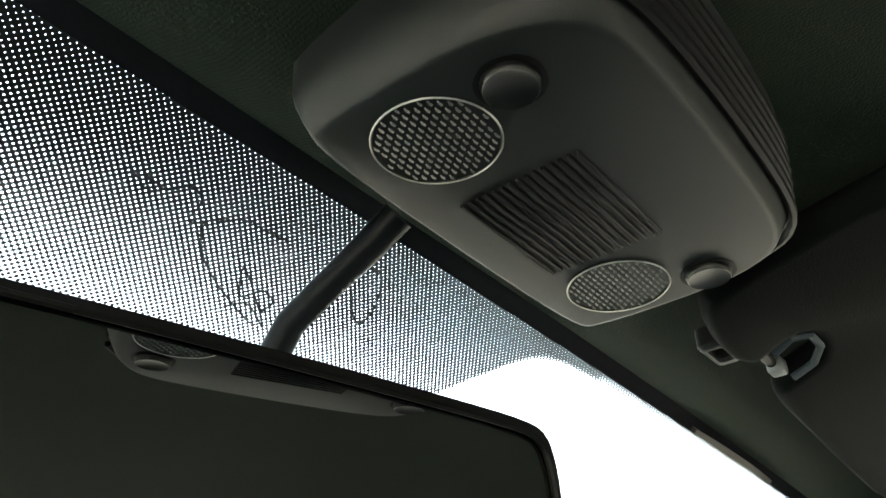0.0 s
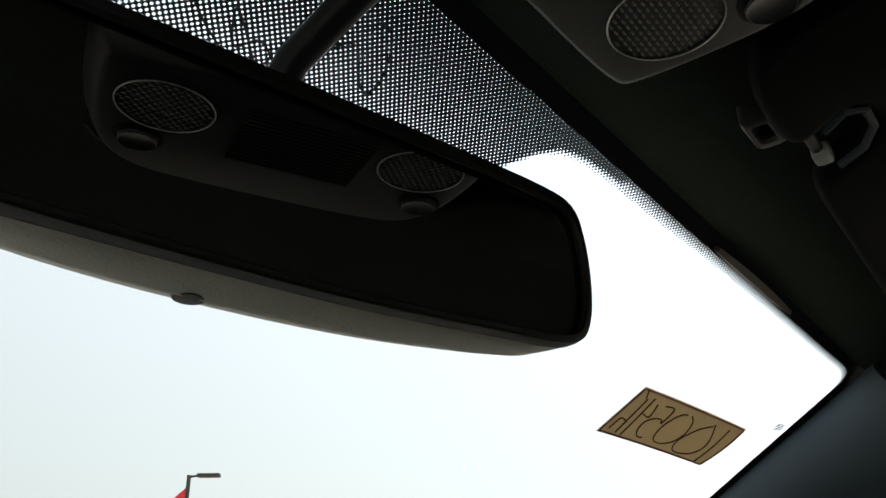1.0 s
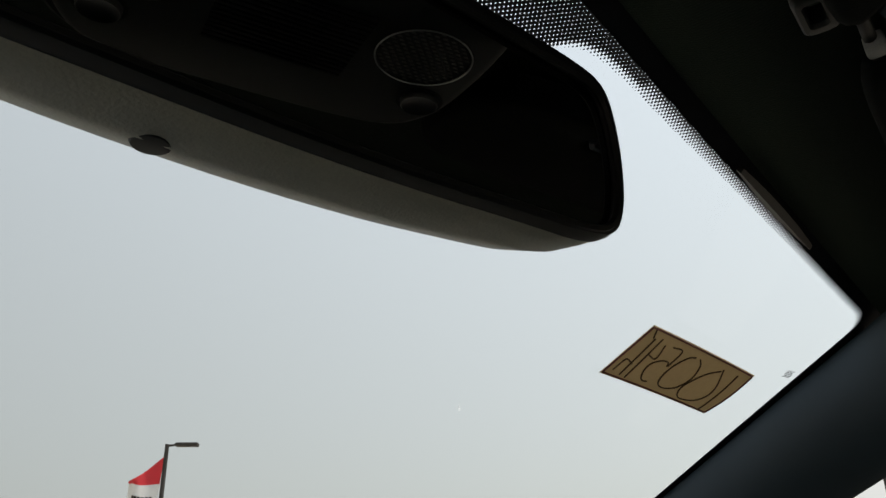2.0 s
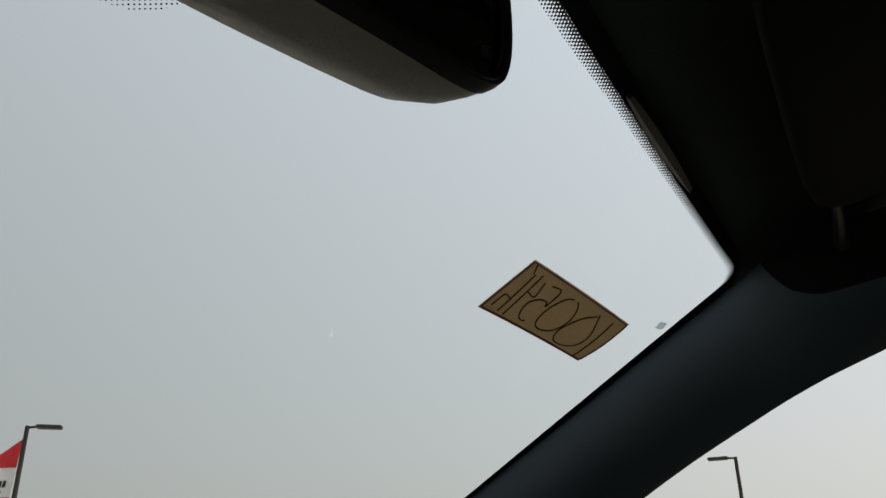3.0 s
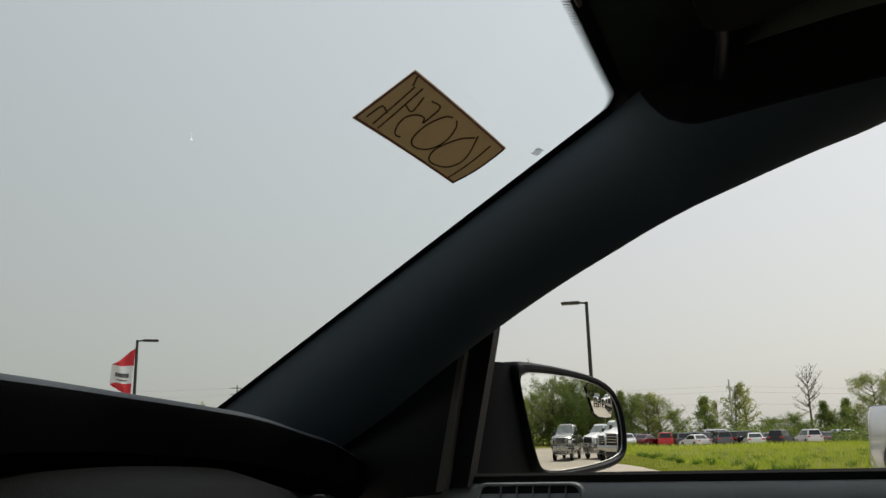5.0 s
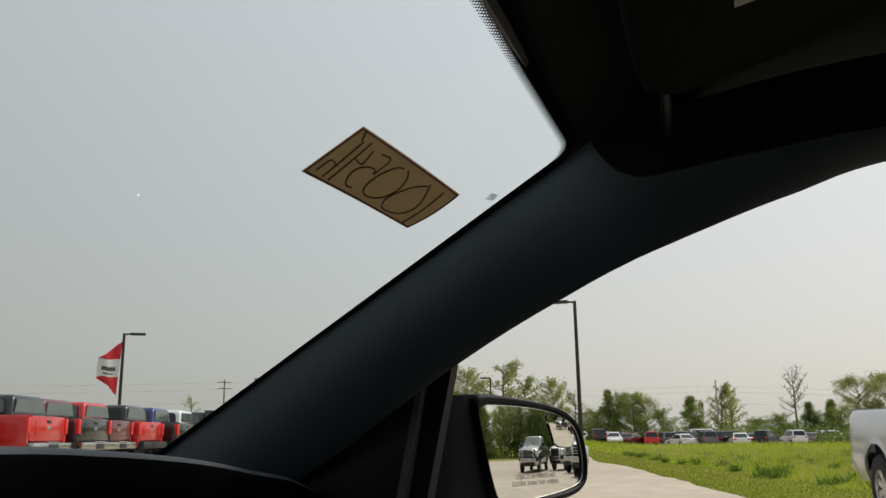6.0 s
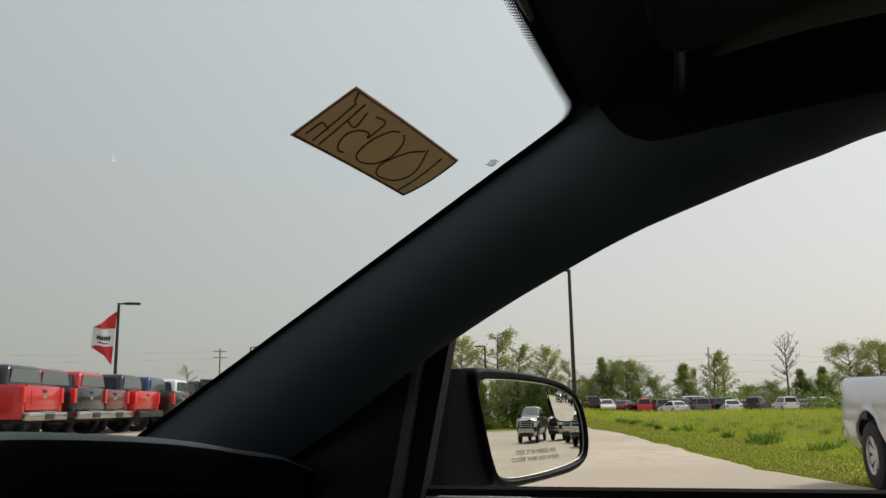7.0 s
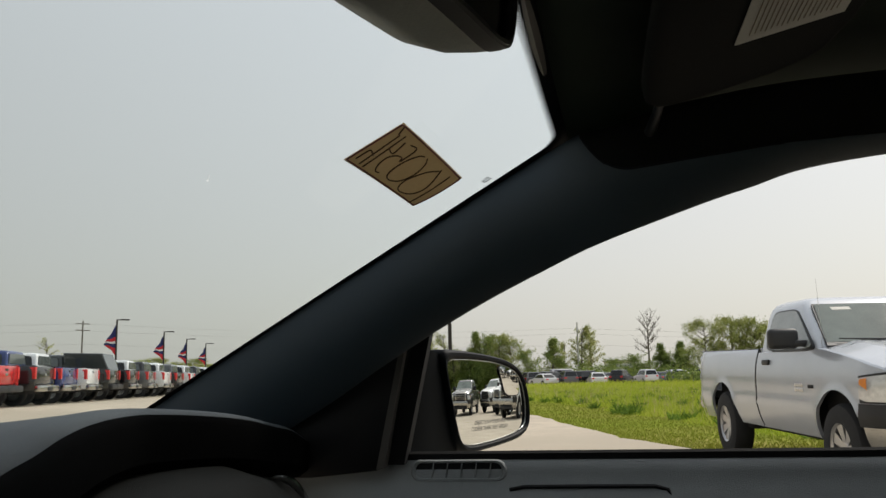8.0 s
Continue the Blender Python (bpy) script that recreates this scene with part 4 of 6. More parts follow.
shell_panel("wall_left", [(-0.72, -1.5, 0.3), (-0.72, 0.9, 0.3), (-0.72, 0.9, 1.0), (-0.72, -1.5, 1.0)], M["door"], "plain dark driver side door lining", "door lining")
shell_panel("wall_right", [(0.745, 0.9, 0.3), (0.745, -1.5, 0.3), (0.745, -1.5, 1.0), (0.745, 0.9, 1.0)], M["door"], "plain dark passenger door lining", "door lining")
shell_panel("wall_rear", [(0.72, -1.6, 0.3), (-0.72, -1.6, 0.3), (-0.72, -1.6, 1.05), (0.72, -1.6, 1.05)], M["door"], "plain dark rear bulkhead of the cabin", "bulkhead")
# posts added out of view; the wide rear one cuts light from behind
for side, nm in ((-1, "wall_left"), (1, "wall_right")):
    for k, (ya, yb) in enumerate(((-0.46, -0.34), (-1.6, -1.0))):
        lo, hi = (ya, yb) if side > 0 else (yb, ya)
        shell_panel(nm + ("_centre_post", "_rear_post")[k], [(side * 0.745, lo, 0.98), (side * 0.745, hi, 0.98), (side * 0.58, hi, 1.33), (side * 0.58, lo, 1.33)], M["headliner"], "dark unseen roof post lining that cuts light from behind the front seats", "roof post")
shell_panel("floor", [(-0.74, -1.6, 0.3), (0.74, -1.6, 0.3), (0.74, 1.0, 0.3), (-0.74, 1.0, 0.3)], M["headliner"], "dark carpeted cabin floor", "floor")


# ---- outside: ground ----
def ground_z(x, y):
    """The lot rises gently ahead of the car."""
    s = max(0.0, min(1.0, (y - 5) / 11 if y > 0 else (-y - 7) / 20))
    return (0.52 if y > 0 else -0.30) * s * s * (3 - 2 * s)


def ground_material(name, tints, scale, rough=0.95, bump=0.6, fine=9.0, spec=0.5):
    m = material(name, tints[0], rough, vary=0.22, scale=scale, bump=bump, fine=fine, spec=spec)
    nt = m.node_tree
    b = nt.nodes["Principled BSDF"]
    src = b.inputs["Base Color"].links[0].from_socket
    tc, n = nt.nodes.new("ShaderNodeTexCoord"), nt.nodes.new("ShaderNodeTexNoise")
    n.inputs["Scale"].default_value, n.inputs["Detail"].default_value = 0.12, 6
    nt.links.new(tc.outputs["Object"], n.inputs["Vector"])
    rp = nt.nodes.new("ShaderNodeValToRGB")
    rp.color_ramp.elements[0].position, rp.color_ramp.elements[1].position = 0.42, 0.6
    nt.links.new(n.outputs["Fac"], rp.inputs[0])
    mx = nt.nodes.new("ShaderNodeMixRGB")
    mx.inputs[2].default_value = (*tints[1], 1)
    nt.links.new(rp.outputs[0], mx.inputs[0])
    nt.links.new(src, mx.inputs[1])
    nt.links.new(mx.outputs[0], b.inputs["Base Color"])
    return m


M["gravel"] = ground_material("pale_gravel", ((0.47, 0.405, 0.315), (0.40, 0.345, 0.265)), 1.5)
M["turf"] = ground_material("turf", ((0.21, 0.25, 0.042), (0.27, 0.25, 0.075)), 0.8, spec=0.0)


def foliage(name, stops, rough=0.75, patch=0.25, glow=0.25, spec=0.12):
    """Leaves or blades: each one takes its own tint from a ramp, shifted in patches, and lets some light through."""
    m = bpy.data.materials.new(name)
    m.use_nodes = True
    nt = m.node_tree
    b, out = nt.nodes["Principled BSDF"], nt.nodes["Material Output"]
    b.inputs["Roughness"].default_value, b.inputs["Specular IOR Level"].default_value = rough, spec
    geo, tc, n, info = (nt.nodes.new(k) for k in ("ShaderNodeNewGeometry", "ShaderNodeTexCoord", "ShaderNodeTexNoise", "ShaderNodeObjectInfo"))
    n.inputs["Scale"].default_value, n.inputs["Detail"].default_value = patch, 4
    nt.links.new(tc.outputs["Object"], n.inputs["Vector"])
    total = None
    for socket, weight in ((geo.outputs["Random Per Island"], 0.42), (n.outputs["Fac"], 0.85), (info.outputs["Random"], 0.22)):
        k = nt.nodes.new("ShaderNodeMath")
        k.operation = "MULTIPLY_ADD"
        k.inputs[1].default_value, k.inputs[2].default_value = weight, -weight / 2 + (0.5 if total is None else 0.0)
        nt.links.new(socket, k.inputs[0])
        if total is not None:
            nt.links.new(k.outputs[0], (plus := nt.nodes.new("ShaderNodeMath")).inputs[0])
            nt.links.new(total, plus.inputs[1])
            total = plus.outputs[0]
        else:
            total = k.outputs[0]
    ramp = nt.nodes.new("ShaderNodeValToRGB")
    for k, (pos, colour) in enumerate(stops):
        e = ramp.color_ramp.elements[k] if k < 2 else ramp.color_ramp.elements.new(pos)
        e.position, e.color = pos, (*colour, 1)
    nt.links.new(total, ramp.inputs[0])
    nt.links.new(ramp.outputs[0], b.inputs["Base Color"])
    tl, mx = nt.nodes.new("ShaderNodeBsdfTranslucent"), nt.nodes.new("ShaderNodeMixShader")
    mx.inputs[0].default_value = glow
    nt.links.new(ramp.outputs[0], tl.inputs[0])
    nt.links.new(b.outputs[0], mx.inputs[1])
    nt.links.new(tl.outputs[0], mx.inputs[2])
    nt.links.new(mx.outputs[0], out.inputs[0])
    return m


M["blade"] = foliage("grass_blades", ((0.15, (0.20, 0.28, 0.03)), (0.85, (0.54, 0.54, 0.12)), (0.5, (0.41, 0.50, 0.05))), patch=0.45)
M["short"] = foliage("verge_grass", ((0.15, (0.27, 0.33, 0.05)), (0.85, (0.36, 0.36, 0.09)), (0.5, (0.32, 0.36, 0.06))), rough=1.0, patch=0.5, glow=0.1, spec=0.0)
M["tall_weed"] = foliage("tall_weeds", ((0.2, (0.06, 0.12, 0.018)), (0.8, (0.24, 0.36, 0.045))), patch=0.8)
M["straw"] = foliage("dry_straw", ((0.2, (0.42, 0.36, 0.18)), (0.8, (0.66, 0.58, 0.36))), patch=0.8, spec=0.0)

bm = bmesh.new()
xs = [-1200, -400, -150, -60, -30, -15, 0, 8, 14, 20, 28, 40, 60, 90, 130, 200, 400, 1200]
loft(bm, [[(x, y, ground_z(x, y) - 0.02) for x in xs] for y in [-1200, -300, -120, -70, -45, -30, -27, -24, -21, -18, -16, -14, -12, -10, -8, -6, -3, 0, 3, 5, 6, 7, 8, 9, 10, 11, 12, 13, 14, 15, 16, 17, 20, 26, 34, 44, 60, 90, 150, 300, 1200]])
ground = link("ground", bm, M["turf"])
tagged(ground, "flat grassy land reaching to the horizon", "ground", kind="structure")


def grass_edge(x):
    """y of the line between the gravel lot (ahead) and the grass field."""
    return 0.16 * noise.noise((x * 0.9, 0, 5)) + 0.08 * noise.noise((x * 3, 0, 8)) + spline([(5, -3.6), (9, -2.6), (12.5, -1.4), (15, -0.5), (19.8, 0.6), (24.5, 1.7), (40, 5.5), (70, 13), (140, 32)], x)[0]


bm = bmesh.new()
for xa, xb, ylo in ((-60, 9, None), (9, 140, "edge"), (9.02, 34, "rear")):
    rows = []
    for k in range(90):
        x = xa + (xb - xa) * (k / 89) ** (2 if ylo == "edge" else 1)
        y0, y1 = {"edge": (grass_edge(x), 120), "rear": (-46, -9), None: (-46, 120)}[ylo]
        rows.append([(x, y0 + (y1 - y0) * j / 74, ground_z(x, y0 + (y1 - y0) * j / 74) + 0.006) for j in range(75)])
    loft(bm, rows)
road = link("road", bm, M["gravel"])
tagged(road, "pale tan gravel dealership lot and driveway", "gravel lot", kind="structure")
bm = bmesh.new()
loft(bm, [[(x, y, ground_z(x, y) + 0.012) for x in (78, 90, 105, 125)] for y in (-45, -25, -8, 8, 22)])
tagged(link("pavement", bm, M["gravel"]), "pale gravel parking strip behind the field", "parking strip", kind="structure")

# grass blades and tall weeds
rng = random.Random(4)
bm_data = {"grass": ([], []), "tall_weeds": ([], []), "short_grass": ([], []), "dry_stalks": ([], [])}


def blade(key, x, y, h, lean, width):
    vs, fs = bm_data[key]
    a = rng.uniform(0, 6.28)
    z = ground_z(x, y) - 0.02
    dx, dy = math.cos(a) * width, math.sin(a) * width
    b = rng.uniform(0, 6.28)
    n = len(vs)
    vs += [(x - dx, y - dy, z), (x + dx, y + dy, z), (x + math.cos(b) * lean + dx * 0.3, y + math.sin(b) * lean + dy * 0.3, z + h)]
    fs.append((n, n + 1, n + 2))


for k in range(170000):
    d = 10 + 70 * rng.random() ** 1.6
    x = d
    inset = rng.random() ** 1.2 * (7 + 0.55 * d)
    y = grass_edge(x) - 0.05 - inset
    if y < -9 and x < 34:
        continue
    far = d / 40
    clump = noise.noise((x * 0.35, y * 0.35, 3)) + 0.6 * noise.noise((x * 1.3, y * 1.3, 7))
    mown = max(0.0, min(1.0, (inset - 2.6 - 0.8 * noise.noise((x * 0.4, 0, 2))) / 0.8))
    h = 0.026 + 0.024 * rng.random() + mown * (0.07 + 0.12 * rng.random() + 0.24 * max(0, clump))
    blade("grass" if mown > 0.15 else "short_grass", x, y, h, h * 0.6, 0.007 + 0.014 * far)
for k in range(9000):
    x, y = rng.uniform(78, 93), rng.uniform(-32, 18)
    blade("grass", x, y, 0.25 + 0.4 * rng.random() ** 2 + 0.25 * max(0, noise.noise((x * 0.1, y * 0.15, 4))), 0.2, 0.06)
for k in range(3600):
    d = 14 + 50 * rng.random()
    y = grass_edge(d) - 3.0 - rng.random() ** 1.2 * (4 + 0.4 * d)
    if noise.noise((d * 0.5, y * 0.5, 11)) > -0.05:
        blade("dry_stalks", d, y, rng.uniform(0.25, 0.6), 0.14, 0.004 + 0.0002 * d)
for k in range(190):
    d = 14 + 46 * rng.random()
    yc = grass_edge(d) - 2.7 - rng.random() ** 1.6 * (4.5 + 0.33 * d)
    size = rng.uniform(0.12, 0.42)
    for _ in range(80):
        r, a = size * math.sqrt(rng.random()), rng.uniform(0, 6.28)
        blade("tall_weeds", d + r * math.cos(a), yc + 0.8 * r * math.sin(a), rng.uniform(0.12, 0.38) * (1.1 - 0.6 * r / size), 0.2, 0.032)
for key, mat, lab in (("grass", M["blade"], "rough yellow-green field grass"), ("tall_weeds", M["tall_weed"], "darker clumps of tall weeds in the field"), ("short_grass", M["short"], "short yellowish verge grass beside the gravel"), ("dry_stalks", M["straw"], "thin pale dry stalks standing in the field")):
    me = bpy.data.meshes.new(key)
    me.from_pydata(bm_data[key][0], [], bm_data[key][1])
    me.materials.append(mat)
    tagged(new(key, me), lab, "grass", kind="stuff")

# ---- vehicles ----
PAINT = {}


def paint(name, colour, metal=0.0):
    if name not in PAINT:
        PAINT[name] = material(name + "_car_paint", colour, 0.22, metal=metal, vary=0.05, scale=2, coat=0.6, fine=60)
    return PAINT[name]


M["tint"] = material("tinted_glass", (0.012, 0.015, 0.016), 0.06, vary=0.1, scale=3)
# opaque pane; light from the cabin behind is put into its pale colour
M["cabin_lit_tint"] = material("cabin_lit_glass", (0.28, 0.31, 0.31), 0.04, vary=0.35, scale=2, spec=0.9)
# lighter than the plain tint: reflected sky put into the base colour
M["sky_glass"] = material("glass_painted_sky", (0.10, 0.115, 0.11), 0.07, vary=0.25, scale=2, spec=0.9)
M["dark_screen"] = material("dark_green_glass", (0.12, 0.15, 0.14), 0.05, vary=0.5, scale=1.6, spec=0.25)
M["tyre"] = material("tyre_rubber", (0.018, 0.018, 0.018), 0.85, vary=0.25, scale=20)
M["rim"] = material("alloy_rim", (0.55, 0.55, 0.55), 0.3, metal=0.9, vary=0.08, scale=8)
M["bumper"] = material("bumper_chrome", (0.5, 0.49, 0.46), 0.22, metal=1.0, vary=0.2, scale=6)
M["tail"] = material("tail_lamp_red", (0.65, 0.02, 0.018), 0.3, vary=0.15, scale=15, coat=0.3)
M["amber"] = material("amber_lens", (0.8, 0.28, 0.05), 0.25, vary=0.1, scale=15, coat=0.5)
M["head"] = material("headlamp_lens", (0.72, 0.73, 0.72), 0.12, metal=0.5, vary=0.2, scale=25, coat=0.6)
M["under"] = material("underbody", (0.015, 0.015, 0.015), 0.9, vary=0.3, scale=8)
M["trimblack"] = material("black_trim", (0.02, 0.021, 0.022), 0.5, vary=0.15, scale=12)


def side_slab(bm, profile, y0, y1, bevel=0.03):
    """A side view (x, z) given width from y0 to y1."""
    m = Matrix(((1, 0, 0, 0), (0, 0, 1, 0), (0, 1, 0, 0), (0, 0, 0, 1)))
    return slab(bm, profile, y0, y1, m, bevel, 2)


def arch(cx, r, z0, n=9, up=True):
    """Points of a wheel arch from front to back along the sill at height z0."""
    a0 = math.asin(max(-1, min(1, (z0 - 0.40) / r)))
    pts = []
    for k in range(n + 1):
        a = a0 + (math.pi - 2 * a0) * k / n
        pts.append((cx + r * math.cos(a), 0.40 + r * math.sin(a)))
    return pts


MESHES = {}


def shared(key, build, name, mat, parent, label="", smooth=True):
    """A part whose mesh is made once and used again."""
    if key not in MESHES:
        ob = part(name, build(), mat, parent, label, smooth)
        MESHES[key] = ob.data
        return ob
    ob = new(name, MESHES[key])
    ob.parent = parent
    if label:
        tagged(ob, label)
    return ob


def wheel(parent, x, y, r, side):
    def tyre_mesh():
        w = 0.13
        return lathe(bmesh.new(), [(r * 0.56, -w), (r * 0.80, -w - 0.006), (r * 0.95, -w + 0.012), (r, -w + 0.05), (r, w - 0.05), (r * 0.95, w - 0.012), (r * 0.80, w + 0.006), (r * 0.56, w)], 32, Matrix.Rotation(radians(90), 4, "X"), close=True)

    def rim_mesh():
        bm = bmesh.new()
        m = Matrix.Rotation(radians(90), 4, "X")
        lathe(bm, [(r * 0.50, 0.02), (r * 0.52, 0.10), (r * 0.58, 0.125), (r * 0.58, -0.125), (r * 0.50, -0.1)], 32, m, close=True)
        lathe(bm, [(0.0, 0.085), (r * 0.14, 0.085), (r * 0.17, 0.07), (r * 0.17, 0.0)], 20, m)
        for k in range(7):
            for s in (-1, 1):
                a = 2 * math.pi * (k + s * 0.13) / 7
                q = m @ Matrix.Rotation(a, 4, "Z")
                vs = [q @ Vector(p) for p in ((r * 0.12, -0.02, 0.08), (r * 0.54, -0.036, 0.105), (r * 0.54, 0.036, 0.105), (r * 0.12, 0.02, 0.08), (r * 0.12, -0.025, 0.04), (r * 0.54, -0.036, 0.07), (r * 0.54, 0.036, 0.07), (r * 0.12, 0.025, 0.04))]
                v = [bm.verts.new(p) for p in vs]
                for f in ((0, 1, 2, 3), (7, 6, 5, 4), (0, 4, 5, 1), (1, 5, 6, 2), (2, 6, 7, 3), (3, 7, 4, 0)):
                    bm.faces.new([v[i] for i in f])
        lathe(bm, [(0.0, 0.062), (r * 0.52, 0.062)], 24, m)
        return bm

    e = shared(("tyre", round(r, 2)), tyre_mesh, "wheel", M["tyre"], parent, "black tyre on an alloy wheel")
    e.matrix_local = pose(x, y, r) @ (Matrix() if side < 0 else Matrix.Rotation(math.pi, 4, "Z"))
    shared(("rim", round(r, 2)), rim_mesh, "rim", M["rim"], e, "silver spoked alloy rim")


def quad_panel(bm, pts, out, thick=0.012):
    """A thin pane through points, pushed out along a direction, with thickness."""
    out = Vector(out).normalized()
    a = [bm.verts.new(Vector(p) + out * thick) for p in pts]
    b = [bm.verts.new(Vector(p) - out * 0.01) for p in pts]
    bm.faces.new(a)
    n = len(pts)
    for i in range(n):
        bm.faces.new((a[i], a[(i + 1) % n], b[(i + 1) % n], b[i]))
    return bm


def skin(bm, xs, bottom, top, out, s, rows=12, tail=()):
    """A curved body side: columns at xs from bottom(x) to top(x), y = out(x, z); tail adds (y, z) points inwards."""
    grid = []
    for x in xs:
        z0, z1 = bottom(x), top(x)
        col = [(x, s * (out(x, z0) - 0.035), z0 + 0.006), (x, s * (out(x, z0) - 0.010), z0)]
        col += [(x, s * out(x, z0 + (z1 - z0) * k / rows), z0 + (z1 - z0) * k / rows) for k in range(rows + 1)]
        col += [(x, s * (out(x, z1) + dy), z1 + dz) for dy, dz in tail]
        grid.append(col)
    loft(bm, grid)
    return bm


def steps(a, b, n):
    return [a + (b - a) * k / n for k in range(n + 1)]


def pickup(m, colour, label, cab="crew", length=5.8, group="parked pickups", chrome=True, rich=False, capped=False):
    """A pickup truck; x forward, origin on the ground under the middle of the tailgate."""
    t = empty("pickup_truck", m, label, "pickup truck", group)
    P = colour
    L, hw = length, 0.985
    r, sill = (0.41, 0.46) if rich else (0.40, 0.50)
    low = 0.06 if rich else 0.0
    sag = 0.06 if rich else 0.14  # how far the bed rail lies below the cab belt
    rear, front = (1.25, L - 0.98) if cab == "crew" else (1.17, L - 0.93)
    xb = 1.75 if cab == "crew" else L - 3.02
    xc = L - (1.55 if cab == "crew" else 1.35)  # windshield base
    bumper = M["bumper"] if chrome else M["trimblack"]
    key = (P.name, cab, round(L, 2))
    R = r + (0.125 if rich else 0.09)

    def bottom(x):
        for c in (rear, front):
            d = abs(x - c)
            if d < math.sqrt(R * R - (sill - r) ** 2):
                return r + math.sqrt(R * R - d * d)
        return sill

    def out(x, z):
        y = hw - 0.085 * max(0.0, (z - 0.98) / 0.42) ** 2 - 0.07 * max(0.0, (0.78 - z) / 0.3) ** 2
        y += 0.010 * math.exp(-((z - 0.74) / 0.05) ** 2)
        for c in (rear, front):
            d = math.hypot(x - c, z - r)
            y += 0.011 * math.exp(-(max(0.0, d - R) / 0.04) ** 2) if z > r - 0.1 else 0
        if x > L - 0.55:
            y -= 0.30 * ((x - L + 0.55) / 0.55) ** 2.6
        if x < 0.12:
            y -= 0.05 * ((0.12 - x) / 0.12) ** 2
        return y

    def columns(a, b):
        cuts = {a, b}
        for c in (rear, front):
            e = math.sqrt(R * R - (sill - r) ** 2)
            cuts |= {c - R * math.cos(math.pi * k / 22) * e / R for k in range(23)} | {c - e - 0.004, c + e + 0.004, c - e - 0.06, c + e + 0.06}
        cuts |= {a + (b - a) * k / 14 for k in range(15)}
        return sorted(x for x in cuts if a <= x <= b)

    def shoulder(x):
        return spline([(xb, 1.37 - low), (xc - 0.3, 1.375 - low), (xc, 1.355 - low / 2), (L - 0.95, 1.28), (L - 0.45, 1.205), (L - 0.12, 1.11), (L, 1.02)], x)[0]

    def cab_body():
        bm = bmesh.new()
        for s in (-1, 1):
            skin(bm, columns(xb, L - 0.01), bottom, shoulder, out, s, 12, ((-0.02, 0.012),))
        grid = []
        for x in steps(xc - 0.15, L - 0.02, 14):
            z, w = shoulder(x) + 0.012, out(x, shoulder(x)) - 0.02
            grid.append([(x, w * u, z + 0.075 * (1 - abs(u) ** 3.0) + 0.018 * math.exp(-((abs(u) - 0.62) / 0.08) ** 2)) for u in steps(-1, 1, 24)])
        loft(bm, grid)
        box(bm, (L - 0.16, 0, 0.86), (0.2, 1.42, 0.42), 0.05)
        box(bm, (xb + 0.03, 0, 0.98), (0.05, 1.8, 0.78))
        return bm
    shared(("body",) + key, cab_body, "body", P, t)
    for c in (rear, front):
        shared(("arch%.2f" % c, key[2], rich), lambda c=c: new_box((c, 0, 0.74), (2 * R + 0.12, 1.64, 0.72), 0.04), "wheel_well", M["under"], t, "dark wheel well")
    shared(("well", key[2], cab), lambda: new_box(((xb + L) / 2, 0, 0.86), (L - xb - 0.35, 1.5, 0.68), 0.03), "wheel_well", M["under"], t, "dark wheel well")
    # bed
    for s in (-1, 1):
        def bed(s=s):
            bm = bmesh.new()
            skin(bm, columns(0.0, xb - 0.025), bottom, lambda x: 1.395 - sag, out, s, 12, ((-0.015, 0.014), (-0.11, 0.014), (-0.12, -0.42)))
            box(bm, (0.05, s * 0.875, 0.95 - sag / 2), (0.08, 0.10, 0.8 - sag), 0.02)
            return bm
        shared(("bed%d" % s,) + key, bed, "bed_side", P, t)
        shared(("cap%d" % s, key[2], cab), lambda s=s: new_box((xb / 2, s * 0.855, 1.412 - sag), (xb - 0.06, 0.10, 0.018), 0.006), "bed_rail_cap", M["trimblack"], t, "black bed rail cap")
    shared(("floor",) + key, lambda: new_box((xb / 2, 0, 0.76), (xb - 0.04, 1.6, 0.1)), "bed_floor", M["under"], t)
    shared(("gate",) + key, lambda: box(box(bmesh.new(), (0.035, 0, 1.11 - sag), (0.07, 1.62, 0.56), 0.02), (-0.004, 0, 1.12 - sag), (0.02, 1.2, 0.34), 0.008), "tailgate", P, t)
    shared(("gh", key[2], cab), lambda: box(bmesh.new(), (-0.012, 0, 1.27 - sag), (0.03, 0.2, 0.07), 0.01), "tailgate_handle", M["trimblack"], t)
    shared(("em", key[2], cab), lambda: new_box((-0.018, 0.0, 1.13 - sag), (0.012, 0.17, 0.075), 0.005, None, 3), "emblem", M["satin"], t, "plain bright tailgate emblem")
    shared(("pr", rich), lambda: new_box((-0.165, 0, 0.69 - sag), (0.03, 0.46, 0.13), 0.01), "plate_recess", M["trimblack"], t, "dark recess in the rear bumper")
    # greenhouse
    ra, rb = xb + 0.10, xc - (0.78 if cab == "crew" else 0.66)

    def plan(x0, x1, w, z, c):
        return [((x0 + x1) / 2 + px, py, z) for px, py in rounded(x1 - x0, 2 * w, c, 4)]

    def green():
        bm = bmesh.new()
        loft(bm, [plan(xb + 0.015, xc + 0.08, 0.925, 1.33 - low, 0.10), plan(xb + 0.03, xc - 0.10, 0.885, 1.46, 0.09), plan(ra - 0.045, rb + 0.18, 0.815, 1.70, 0.085), plan(ra - 0.03, rb + 0.06, 0.775, 1.79, 0.08),
                  plan(ra, rb - 0.01, 0.735, 1.84, 0.08), plan(ra + 0.08, rb - 0.10, 0.66, 1.875, 0.08), plan(ra + 0.3, rb - 0.3, 0.4, 1.895, 0.08)], closed=True, caps=True)
        return bm
    shared(("cab",) + key, green, "cab", P, t)

